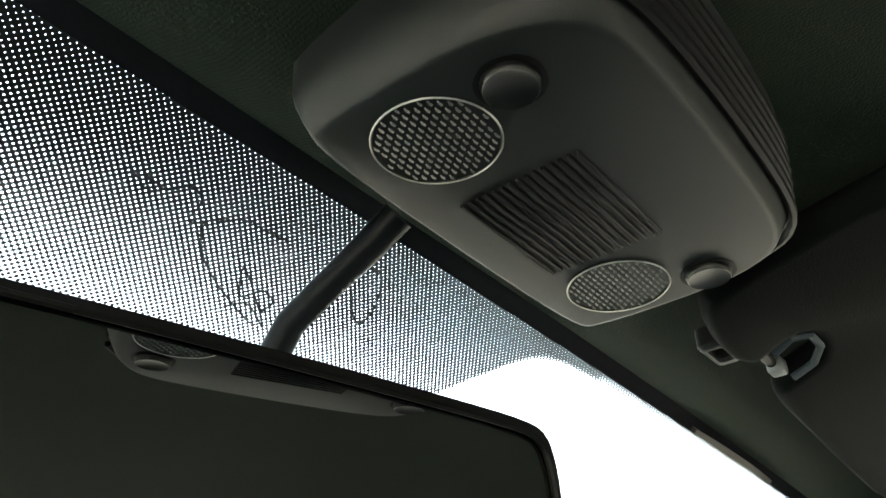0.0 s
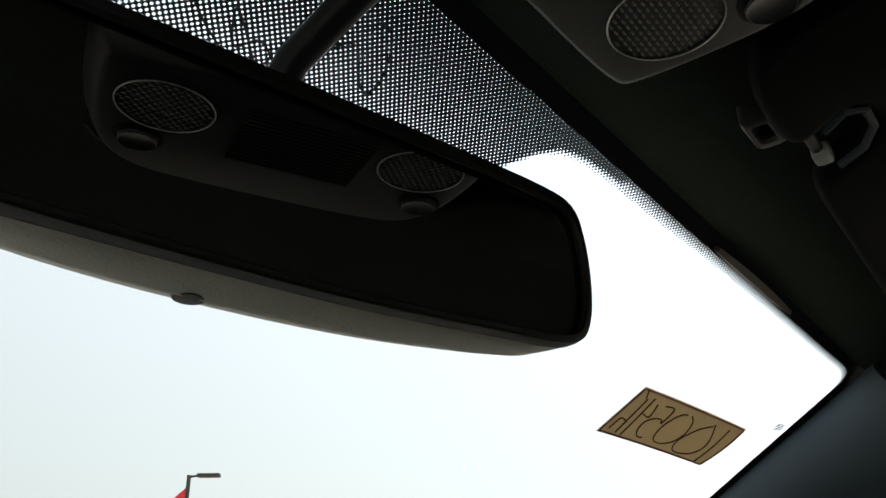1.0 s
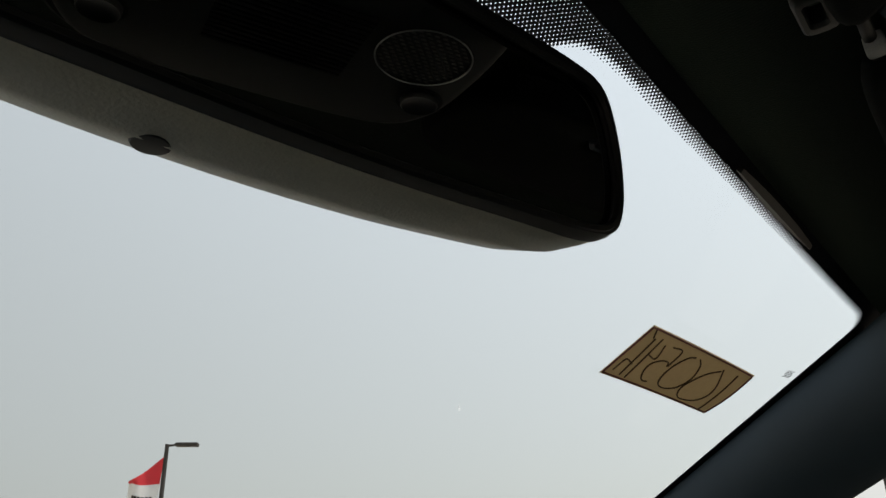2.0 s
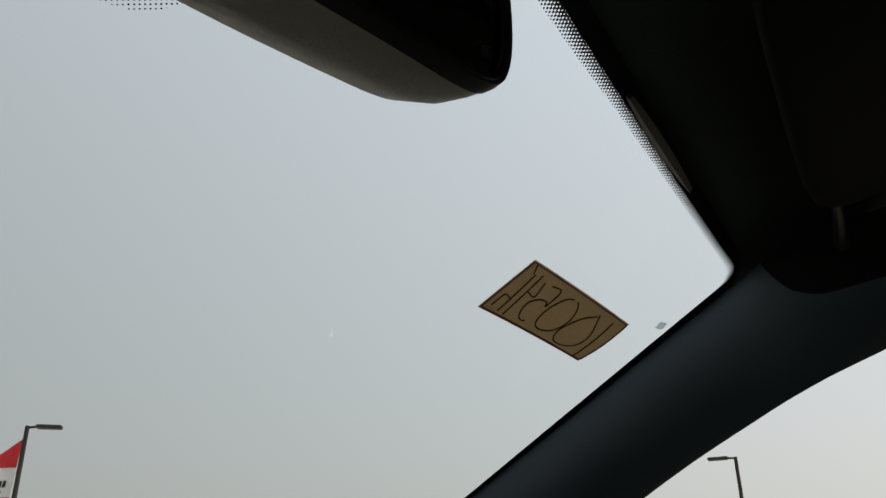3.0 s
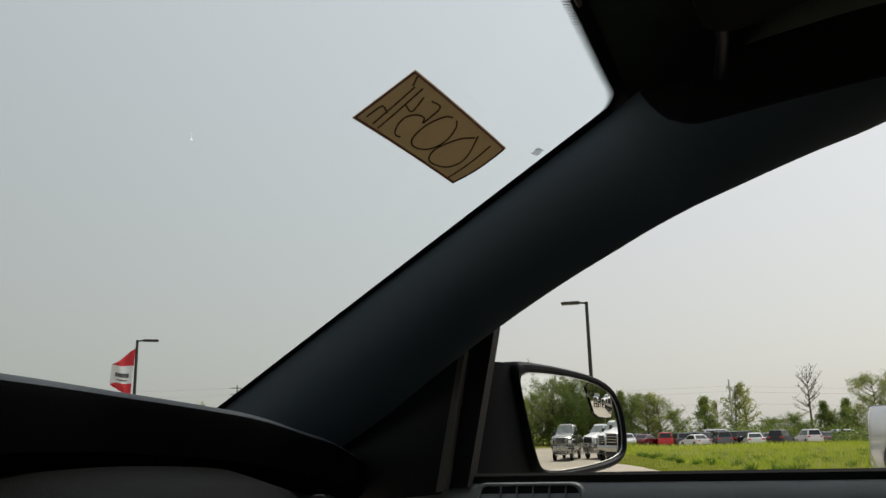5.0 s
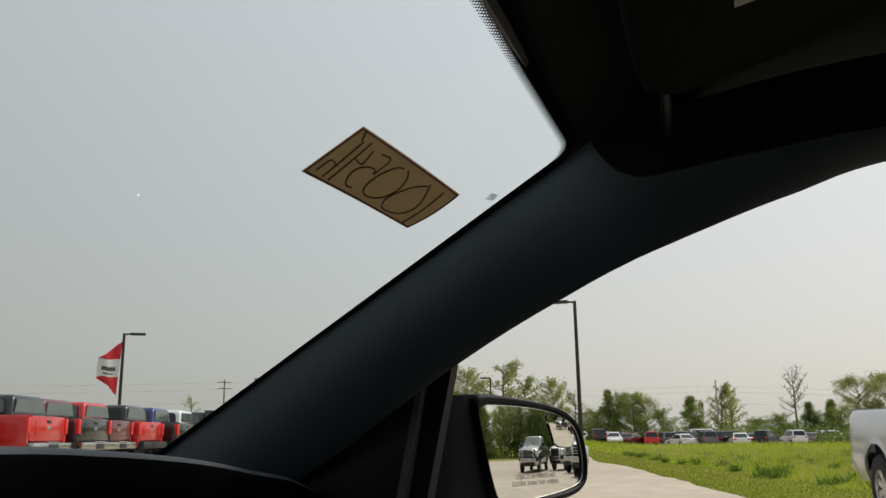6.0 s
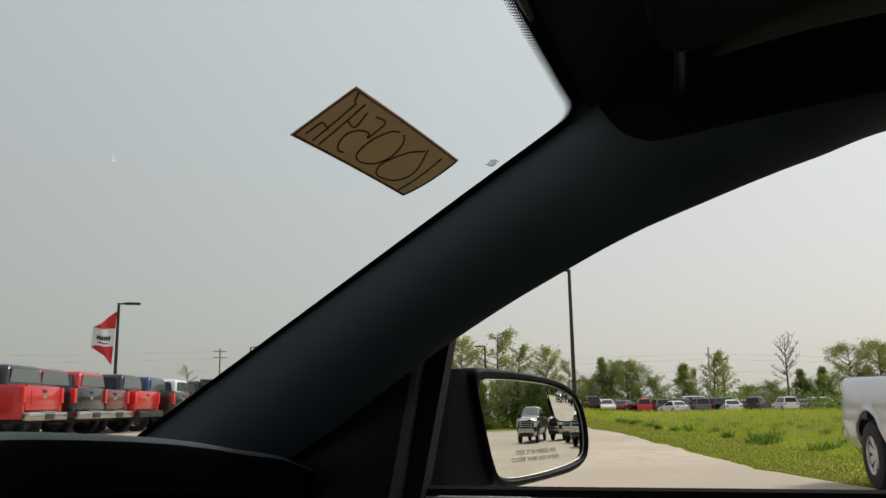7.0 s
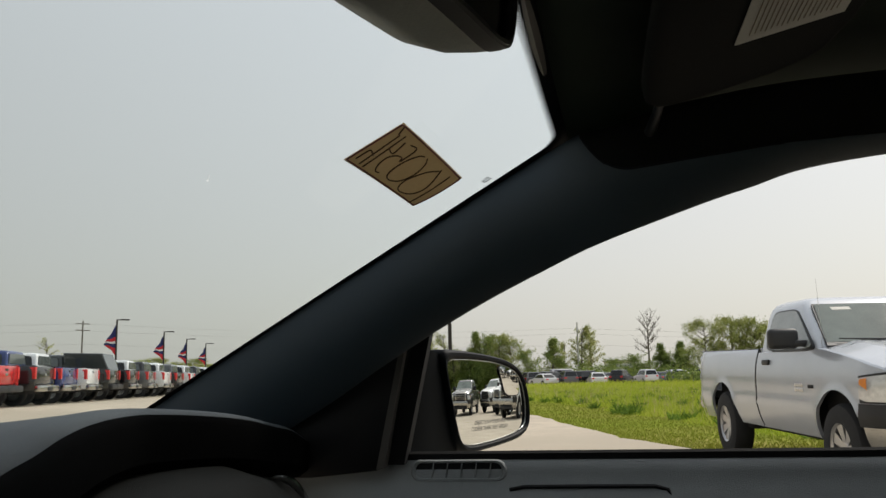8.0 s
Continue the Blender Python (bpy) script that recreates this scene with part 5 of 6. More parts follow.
    def at(u, w, s):
        """A place on the cab's side: u along, w up from belt to roof."""
        z = 1.36 - low + w * (0.42 + low)
        k = (z - 1.33) / 0.47
        x0, x1 = xb + 0.02 + k * (ra - 0.05 - xb), xc + 0.06 + k * (rb - xc)
        return (x0 + (x1 - x0) * u, s * (0.93 - 0.155 * k), z)

    def pane(a, b, s, grow):
        f = b > 0.8
        pts = [at(a - grow, 0.06 - 1.5 * grow, s), at(b + (0.05 if f else 0) + grow, 0.06 - 1.5 * grow, s), at(b + grow, 0.55, s), at((b - 0.07 if f else b) + grow, 0.93 + 1.5 * grow, s), at(a + 0.05 - grow, 0.93 + 1.5 * grow, s)]
        even = []
        for p, q in zip(pts, pts[1:] + pts[:1]):
            even += [mix(p, q, 0.12), mix(p, q, 0.5), mix(p, q, 0.88)]
        return smooth_loop(even, 2)

    spans = [(0.08, 0.48), (0.54, 0.88)] if cab == "crew" else [(0.16, 0.86)]
    for s in (-1, 1):
        for a, b in spans:
            w = shared(("win%d%.2f" % (s, a), cab, key[2], rich), lambda s=s, a=a, b=b: quad_panel(bmesh.new(), pane(a, b, s, 0.0), (0, s, 0.35), 0.022), "side_window", M["cabin_lit_tint"] if rich else M["sky_glass"] if cab == "crew" and key[2] != 5.8 else M["tint"], t, "reflective side window", False)
            shared(("seal%d%.2f" % (s, a), cab, key[2]), lambda s=s, a=a, b=b: quad_panel(bmesh.new(), pane(a, b, s, 0.022), (0, s, 0.35), 0.016), "window_seal", M["trimblack"], w, "black rubber window seal", False)
    ws = shared(("wsh", cab, key[2], rich), lambda: quad_panel(bmesh.new(), [(xc + 0.045, -0.865, 1.372), (xc + 0.045, 0.865, 1.372), (rb + 0.105, 0.705, 1.777), (rb + 0.105, -0.705, 1.777)], (0.5, 0, 1), 0.024), "windshield", M["dark_screen"], t, "reflective windshield", False)
    shared(("wss", cab, key[2]), lambda: quad_panel(bmesh.new(), [(xc + 0.10, -0.88, 1.345), (xc + 0.10, 0.88, 1.345), (rb + 0.085, 0.725, 1.79), (rb + 0.085, -0.725, 1.79)], (0.5, 0, 1), 0.014), "windshield_seal", M["trimblack"], ws, "black windshield seal", False)
    shared(("rwin", cab, key[2]), lambda: quad_panel(bmesh.new(), [(xb + 0.02, -0.78, 1.42), (xb + 0.02, 0.78, 1.42), (ra - 0.065, 0.66, 1.76), (ra - 0.065, -0.66, 1.76)], (-1, 0, 0.15), 0.02), "rear_window", M["sky_glass"], t, "reflective rear window with some sky reflection in its base colour", False)
    # lamps, bumpers, grille
    for s in (-1, 1):
        shared(("tl%d" % s, rich), lambda s=s: new_box((0.0, s * 0.84, 1.08), (0.03, 0.10, 0.28), 0.01) if rich else new_box((0.075, s * 0.895, 1.18 - sag), (0.19, 0.14, 0.37), 0.02), "tail_light", M["tail"], t, "red tail light")
        z_top = lambda x: 1.06 + 0.05 * (x - L + 0.44) / 0.42
        hl_ = shared(("hl%d" % s, key[2], rich), lambda s=s: skin(bmesh.new(), steps(L - 0.45, L - 0.03, 9), lambda x: 0.86 + 0.35 * max(0.0, L - 0.38 - x), z_top, lambda x, z: out(x, z) + 0.014, s, 4), "headlight", M["head"], t, "clear headlight")
        shared(("am%d" % s, key[2], rich), lambda s=s: skin(bmesh.new(), steps(L - 0.425, L - 0.335, 5), lambda x: 0.96 + 0.5 * (L - 0.335 - x), lambda x: z_top(x) - 0.012, lambda x, z: out(x, z) + 0.019, s, 4), "turn_signal", M["amber"], t, "amber turn signal")
        shared(("hb%d" % s, key[2], rich), lambda s=s: skin(bmesh.new(), steps(L - 0.46, L - 0.02, 9), lambda x: 0.845, lambda x: z_top(x) + 0.02, lambda x, z: out(x, z) + 0.006, s, 4), "headlight_bezel", M["trimblack"], hl_, "black headlight surround")
        shared(("fx%d" % s, key[2], rich), lambda s=s: skin(bmesh.new(), steps(L - 0.46, L - 0.01, 9), lambda x: 0.64, lambda x: 0.84, lambda x, z: out(x, z) + 0.02, s, 5), "bumper_corner", M["trimblack"], t, "dark plastic bumper corner")
        shared(("fc%d" % s, key[2], rich, chrome), lambda s=s: skin(bmesh.new(), steps(L - 0.40, L + 0.02, 9), lambda x: 0.43, lambda x: 0.64, lambda x, z: out(min(x, L), z) + 0.035, s, 5), "bumper_end", bumper, t, "wrapped end of the front bumper")
        mx, mz = (xc - 0.33, 1.44) if rich else (xc - 0.30, 1.44)
        shared(("mi%d" % s, key[2], cab, rich), lambda s=s: box(box(bmesh.new(), (mx, s * 1.15, mz), (0.13, 0.31, 0.21), 0.05, None, 3), (mx + 0.03, s * 0.98, mz - 0.05), (0.09, 0.16, 0.07), 0.025), "door_mirror", M["trimblack"], t, "black door mirror")
        shared(("ha%d" % s, key[2], cab), lambda s=s: new_box((xb + 0.33, s * (out(xb + 0.33, 1.20) + 0.012), 1.20), (0.19, 0.035, 0.06), 0.014, None, 3), "door_handle", M["trimblack"], t, "black door handle")
        for x in ([xb + 0.02, xb + 1.15] if cab == "crew" else [xb + 0.01]) + ([] if rich else [xc - 0.06]):
            shared(("seam%d%.2f" % (s, x), key[2], cab), lambda s=s, x=x: loft_strip(x, s, out, sill + 0.02, 1.35), "door_seam", M["under"], t, "dark door gap")
    shared(("rb", chrome, rich), lambda: box(box(bmesh.new(), (-0.07, 0, 0.70 - sag), (0.2, 1.84, 0.2), 0.05), (-0.09, 0, 0.80 - sag), (0.19, 0.6, 0.03), 0.01), "rear_bumper", bumper, t, "rear bumper")
    shared(("fb", chrome, key[2]), lambda: box(bmesh.new(), (L - 0.04, 0, 0.68), (0.26, 1.5, 0.26), 0.07), "front_bumper", bumper, t, "front bumper")
    shared(("lf", key[2]), lambda: box(bmesh.new(), (L - 0.09, 0, 0.47), (0.2, 1.4, 0.16), 0.04), "air_dam", M["trimblack"], t, "dark lower front")
    shared(("gr", chrome, key[2]), lambda: box(bmesh.new(), (L - 0.05, 0, 0.99), (0.10, 1.16, 0.44), 0.05), "grille_frame", bumper, t, "grille surround")

    def grille():
        bm = bmesh.new()
        for k in range(4):
            box(bm, (L + 0.004, 0, 0.845 + 0.097 * k), (0.02, 1.02 - 0.03 * k, 0.072), 0.012)
        return bm
    shared(("grm", key[2]), grille, "grille", M["under"], t, "black grille openings")
    shared(("un", key[2]), lambda: new_box((L / 2, 0, 0.5), (L - 0.7, 1.4, 0.22), 0.03), "chassis", M["under"], t, "dark underbody")
    if capped:
        shared(("cp",) + key, lambda: slab(bmesh.new(), [(0.03, 1.24), (0.30, 1.90), (xb + 0.05, 1.95), (xb + 0.05, 1.24)], -0.9, 0.9, Matrix(((1, 0, 0, 0), (0, 0, 1, 0), (0, 1, 0, 0), (0, 0, 0, 1))), 0.06, 3), "bed_cap", P, t, "dark bed cap", False)
    if rich:
        part("aerial", tube(bmesh.new(), [(xc - 0.02, -0.88, 1.30), (xc - 0.03, -0.88, 1.7), (xc - 0.045, -0.88, 2.02)], [0.003, 0.002, 0.0012], 6), M["satin"], t, "thin radio aerial")
        part("wiper", tube(bmesh.new(), [(xc + 0.10, 0.1, 1.405), (xc + 0.09, -0.35, 1.41), (xc + 0.06, -0.74, 1.425)], [0.012, 0.012, 0.006], 6), M["trimblack"], t, "black windshield wiper")
        part("sticker", quad_panel(bmesh.new(), [mix((xc + 0.045, y, 1.375), (rb + 0.105, y, 1.775), w) for y, w in ((-0.56, 0.83), (-0.36, 0.83), (-0.36, 0.91), (-0.56, 0.91))], (0.5, 0, 1), 0.028), M["paper_white"], t, "white paper strip on the windshield", False)
        bm = bmesh.new()
        for i in range(2):
            for k in range(4):
                x, z = 3.62 + 0.055 * k, 0.97 - 0.05 * i
                box(bm, (x, -out(x, z) - 0.004, z), (0.036, 0.012, 0.034), 0.003, None, 1)
        part("badge", bm, M["chrome"], t, "plain chrome badge bars")
        part("side_marker", new_box((3.99, -out(3.99, 0.96) - 0.004, 0.96), (0.12, 0.014, 0.035), 0.004), M["under"], t, "small dark side marker")
    for x in (rear, front):
        for s in (-1, 1):
            wheel(t, x, s * 0.85, r, s)
    return t


def loft_strip(x, s, out, z0, z1):
    """A thin dark gap that follows the body side at x."""
    bm = bmesh.new()
    loft(bm, [[(x + dx, s * (out(x, z) + dy), z) for dx, dy in ((-0.006, -0.01), (-0.006, 0.0015), (0.006, 0.0015), (0.006, -0.01))] for z in steps(z0, z1, 12)], closed=True, caps=True)
    return bm


def low_car(m, colour, label, kind="sedan", group="distant parked cars"):
    """A car; x forward, origin on the ground at its middle."""
    t = empty("car", m, label, "car", group)
    h = {"sedan": 1.45, "suv": 1.72, "van": 2.1}[kind]
    belt = {"sedan": 0.92, "suv": 1.05, "van": 1.15}[kind]
    prof = [(-2.25, 0.35), (-2.32, 0.6), (-2.28, belt - 0.05), (-1.9, belt + 0.02), (0.9, belt), (1.9, belt - 0.14), (2.25, belt - 0.3), (2.32, 0.5), (2.2, 0.32)]
    a1 = [(x, z * 0.82) for x, z in arch(1.38, 0.40, 0.34, 7)]
    a2 = [(x, z * 0.82) for x, z in arch(-1.38, 0.40, 0.34, 7)]
    prof += a1 + a2
    key = (colour.name, kind)
    shared(("cb",) + key, lambda: side_slab(bmesh.new(), prof, -0.88, 0.88, 0.07), "body", colour, t, "", False)
    b0, b1, r0, r1 = {"sedan": (-1.75, 1.0, -1.0, 0.15), "suv": (-2.2, 1.05, -1.95, 0.2), "van": (-2.25, 1.5, -2.15, 0.8)}[kind]

    def green():
        bm = bmesh.new()
        loft(bm, [[(b0, -0.82, belt - 0.04), (b1, -0.82, belt - 0.04), (b1, 0.82, belt - 0.04), (b0, 0.82, belt - 0.04)],
                  [(r0, -0.62, h - 0.06), (r1, -0.62, h - 0.06), (r1, 0.62, h - 0.06), (r0, 0.62, h - 0.06)],
                  [(r0 + 0.2, -0.5, h), (r1 - 0.2, -0.5, h), (r1 - 0.2, 0.5, h), (r0 + 0.2, 0.5, h)]], closed=True, caps=True)
        return bm
    shared(("cg",) + key, green, "cabin", colour, t, "", False)

    def at(u, w, s, lift=0.0):
        k = 0.1 + 0.8 * w
        x0, x1 = b0 + (r0 - b0) * k, b1 + (r1 - b1) * k
        return (x0 + (x1 - x0) * u, s * (0.82 - 0.2 * k), belt - 0.04 + (h - 0.02 - belt) * k)
    for s in (-1, 1):
        shared(("cw%d" % s, kind), lambda s=s: quad_panel(bmesh.new(), [at(0.08, 0, s), at(0.92, 0, s), at(0.92, 1, s), at(0.08, 1, s)], (0, s, 0.3)), "side_window", M["tint"], t, "dark side window")
    for nm, u, d in (("windshield", 1, 1), ("rear_window", 0, -1)):
        shared((nm, kind), lambda u=u, d=d: quad_panel(bmesh.new(), [tuple(mix(at(u, 0, -1), at(u, 0, 1), q)) for q in (0.06, 0.94)] + [tuple(mix(at(u, 1, -1), at(u, 1, 1), q)) for q in (0.94, 0.06)], (d, 0, 0.6)), nm, M["tint"], t, "dark glass")
    for s in (-1, 1):
        shared(("ctl%d" % s, kind), lambda s=s: new_box((-2.26, s * 0.68, belt - 0.15), (0.12, 0.3, 0.16), 0.03), "tail_light", M["tail"], t, "red tail light")
        shared(("chl%d" % s, kind), lambda s=s: new_box((2.14, s * 0.66, belt - 0.30), (0.2, 0.34, 0.14), 0.03), "headlight", M["head"], t, "clear headlight")
        for x in (-1.38, 1.38):
            wheel(t, x, s * 0.76, 0.32, s)
    return t


def heading(x, y, az, dz=0.0):
    """A pose on the ground whose x points to azimuth az (from +y to +x)."""
    return pose(x, y, ground_z(x, y) + dz, 0, 0, 90 - az)


# the silver single-cab pickup beside the car
silver = paint("silver", (0.52, 0.55, 0.59), 0.35)
SILVER = pickup(heading(12.90, -2.46, 262, 0.02) @ pose(0, 0, 0, 0, 1.0, 0) @ Matrix.Diagonal((1, 1, 1.02, 1)), silver, "silver single-cab pickup truck parked on the grass edge", "regular", 5.46, "trucks beside the drive", rich=True)

# row of pickups seen from behind across the lot
COL = {"green_black": (0.016, 0.022, 0.02), "charcoal": (0.05, 0.053, 0.056), "red": (0.55, 0.02, 0.02), "black": (0.012, 0.012, 0.014), "maroon": (0.13, 0.02, 0.025), "blue": (0.02, 0.04, 0.16), "white": (0.75, 0.76, 0.76), "grey": (0.12, 0.125, 0.13), "dark_red": (0.25, 0.02, 0.02)}
ROW = [("grey", 41.6, 20.3), ("red", 46.9, 22), ("black", 49.6, 24), ("maroon", 51.0, 26), ("red", 53.0, 28), ("black", 55.2, 30.2), ("blue", 56.6, 32.4), ("white", 58.0, 35), ("capped", 59.3, 37.4), ("black", 60.5, 40), ("grey", 61.6, 43),
       ("white", 62.6, 46), ("black", 63.4, 49), ("white", 64.2, 52.5), ("grey", 64.9, 56), ("white", 65.6, 60), ("black", 66.2, 64), ("white", 66.8, 68), ("blue", 67.3, 72)]
for k, (c, az, d) in enumerate(ROW):
    x, y = d * math.sin(radians(az)), d * math.cos(radians(az))
    cp = c == "capped"
    c = "green_black" if cp else c
    pickup(heading(x, y, -16 + rng.uniform(-2, 2)), paint(c, COL[c]), ("capped " if cp else "") + c.replace("_", " ") + " pickup truck parked in a row on gravel", "crew", 5.7 + 0.1 * (k % 2), "row of pickups", chrome=(k % 4 != 0), capped=cp)
for k in range(14):
    c = ["white", "grey", "white", "black", "blue", "white", "grey"][k % 7]
    low_car(heading(20 + 3.4 * k, 31 + 0.6 * k, 170), paint(c, COL[c]), c + " car parked behind the row of pickups", "suv", "cars behind the pickups")

# trucks behind, seen in the side mirror
for k, (x, y, az, c) in enumerate(((17.5, -15.8, 290, "white"), (19.4, -19.6, 290, "white"), (20.6, -24.2, 290, "white"), (15.4, -25.6, 318, "charcoal"))):
    pickup(heading(x, y, az), paint("white", COL["white"]) if k < 3 else paint("charcoal", COL["charcoal"]), ("white" if k < 3 else "charcoal") + " pickup truck facing the drive", "crew", 5.7, "trucks beside the drive")

# distant cars across the field
FAR = [(81.4, "white", "sedan", 80, 112), (82.4, "black", "suv", 70, 104), (82.9, "white", "sedan", 95, 110), (83.5, "white", "sedan", 260, 103), (84.2, "grey", "sedan", 120, 112), (84.7, "maroon", "sedan", 110, 106), (85.85, "red", "suv", 82, 106), (87.5, "grey", "suv", 150, 108), (87.75, "white", "sedan", 60, 101),
       (88.45, "black", "suv", 125, 105), (89.3, "grey", "suv", 75, 101), (89.3, "white", "van", 160, 118), (90.1, "red", "suv", 130, 112), (90.95, "black", "suv", 140, 106), (91.3, "white", "sedan", 84, 97), (91.6, "white", "sedan", 30, 114), (92.1, "grey", "sedan", 135, 108), (92.95, "black", "suv", 110, 105), (94.5, "white", "suv", 75, 108),
       (95.3, "grey", "sedan", 140, 113), (96.0, "grey", "sedan", 130, 112), (96.8, "white", "suv", 150, 116), (97.9, "black", "suv", 90, 107), (99.2, "white", "suv", 100, 109), (100.6, "grey", "sedan", 80, 107), (102.0, "white", "suv", 95, 110), (103.6, "white", "sedan", 260, 107), (105.0, "grey", "suv", 85, 109)]
for place, c, kind, az, d in FAR:
    a = radians(place)
    low_car(heading(d * math.sin(a), d * math.cos(a), az), paint(c, COL[c]), c.replace("_", " ") + " car parked beyond the grass field", kind)

# ---- trees ----
M["bark"] = material("bark", (0.10, 0.085, 0.065), 0.95, vary=0.3, scale=6, fine=40)
M["leaf"] = foliage("spring_leaves", ((0.15, (0.17, 0.22, 0.05)), (0.9, (0.56, 0.54, 0.24)), (0.5, (0.33, 0.36, 0.12))), patch=0.5, glow=0.35)
M["leaf_dark"] = foliage("dark_leaves", ((0.15, (0.07, 0.12, 0.028)), (0.9, (0.40, 0.43, 0.13)), (0.5, (0.20, 0.265, 0.068))), patch=0.35, glow=0.35)


def tree_mesh(seed, height, spread, leaves, leaf, conifer=False, bare=False):
    r = random.Random(seed)
    bm = bmesh.new()
    tips = []
    lean = (0.0, 0.0) if bare else (r.uniform(-0.05, 0.05), r.uniform(-0.05, 0.05))
    trunk = [(lean[0] * z, lean[1] * z, z) for z in [height * k / 8 for k in range(9)]]
    tube(bm, trunk, [(0.026 if bare else 0.022) * height * (1 - 0.93 * k / 8) for k in range(9)], 7)
    for k in range(26 if bare else 60 if conifer else 38):
        z = height * ((0.06 if conifer or leaf == "leaf_dark" else 0.42 if bare else 0.2) + (0.93 if conifer else 0.5 if bare else 0.86 if leaf == "leaf_dark" else 0.76) * (k + r.random()) / (26 if bare else 60 if conifer else 38))
        a = r.uniform(0, 6.28)
        reach = spread * (1.05 - z / height if conifer else math.sin(math.pi * min(1, 0.18 + 0.75 * z / height)) ** 0.7) * r.uniform(*((0.85, 1.0) if conifer else (0.5, 1.15)))
        rise = (-0.1 if conifer else (0.15 + 1.3 * (z / height - 0.4)) * 1.4 if bare else 0.55) * reach
        pts = []
        for q in range(5):
            f = q / 4
            pts.append((lean[0] * z + math.cos(a) * reach * f + r.uniform(-0.1, 0.1) * f, lean[1] * z + math.sin(a) * reach * f + r.uniform(-0.1, 0.1) * f, z + rise * f ** 1.3))
            if q > (0 if leaf == "leaf_dark" else 2 if leaves > 9000 else 1):
                tips.append((pts[-1], 0.5 + 0.5 * f))
        tube(bm, pts, [0.007 * height * (1 - 0.85 * q / 4) for q in range(5)], 4)
        if bare:
            for q in (2, 3, 4):
                b = pts[q]
                for _ in range(3):
                    e = (b[0] + r.uniform(-0.9, 0.9), b[1] + r.uniform(-0.9, 0.9), b[2] + r.uniform(0.2, 1.1))
                    tube(bm, [b, mix(b, e, 0.5), e], [0.03, 0.022, 0.01], 3)
    trunk_mesh = bpy.data.meshes.new("trunk")
    bm.to_mesh(trunk_mesh)
    bm.free()
    trunk_mesh.materials.append(M["bark"])
    vs, fs = [], []
    for _ in range(leaves):
        (x, y, z), s = r.choice(tips)
        g = spread * (0.09 if conifer else r.choice((0.05, 0.08, 0.12) if leaves < 5000 else (0.07, 0.10, 0.13)))
        c = Vector((x + r.gauss(0, g), y + r.gauss(0, g), z + r.gauss(0, g * 0.8)))
        u = Vector((r.gauss(0, 1), r.gauss(0, 1), r.gauss(0, 1))).normalized()
        w = u.orthogonal().normalized()
        size = height * 0.011 * r.uniform(0.6, 1.4)
        n = len(vs)
        vs += [c - u * size, c - w * size * 0.6, c + u * size, c + w * size * 0.6]
        fs.append((n, n + 1, n + 2, n + 3))
    crown = bpy.data.meshes.new("crown")
    crown.from_pydata([tuple(v) for v in vs], [], fs)
    crown.materials.append(M[leaf])
    return trunk_mesh, None if bare else crown


TREES = {"broad": tree_mesh(1, 9, 3.2, 8500, "leaf"), "thin": tree_mesh(2, 9, 2.6, 3400, "leaf"), "round": tree_mesh(3, 9, 3.8, 9500, "leaf"), "shrub": tree_mesh(7, 6, 3.0, 9000, "leaf_dark"),
         "conifer": tree_mesh(4, 8, 3.0, 9500, "leaf_dark", True), "dead": tree_mesh(5, 11, 3.0, 0, "leaf", bare=True), "young": tree_mesh(6, 5, 1.3, 620, "leaf")}
NAMES = {"broad": "leafy spring tree with a broad pale-green crown", "thin": "slender sparse tree with thin spring leaves", "round": "full round tree with dense darker leaves",
         "conifer": "dark green pointed conifer tree", "shrub": "dense dark-green shrubby tree at the field edge", "dead": "bare dead tree with thin branches", "young": "small young tree by the lot"}


def tree(kind, az, dist, height, widen=1.0):
    a = radians(az)
    x, y = dist * math.sin(a), dist * math.cos(a)
    base = {"broad": 9, "thin": 9, "round": 9, "shrub": 6, "conifer": 8, "dead": 11, "young": 5}[kind]
    k = 0.96 * height / base
    t = empty("tree", pose(x, y, ground_z(x, y) - 0.1, 0, 0, rng.uniform(0, 360)) @ Matrix.Diagonal((k * widen, k * widen, k, 1)), NAMES[kind], "tree", "tree line")
    tm, cm = TREES[kind]
    ob = new("trunk", tm)
    ob.parent = t
    if cm:
        ob = new("crown", cm)
        ob.parent = t
        tagged(ob, "crown of many small leaves")


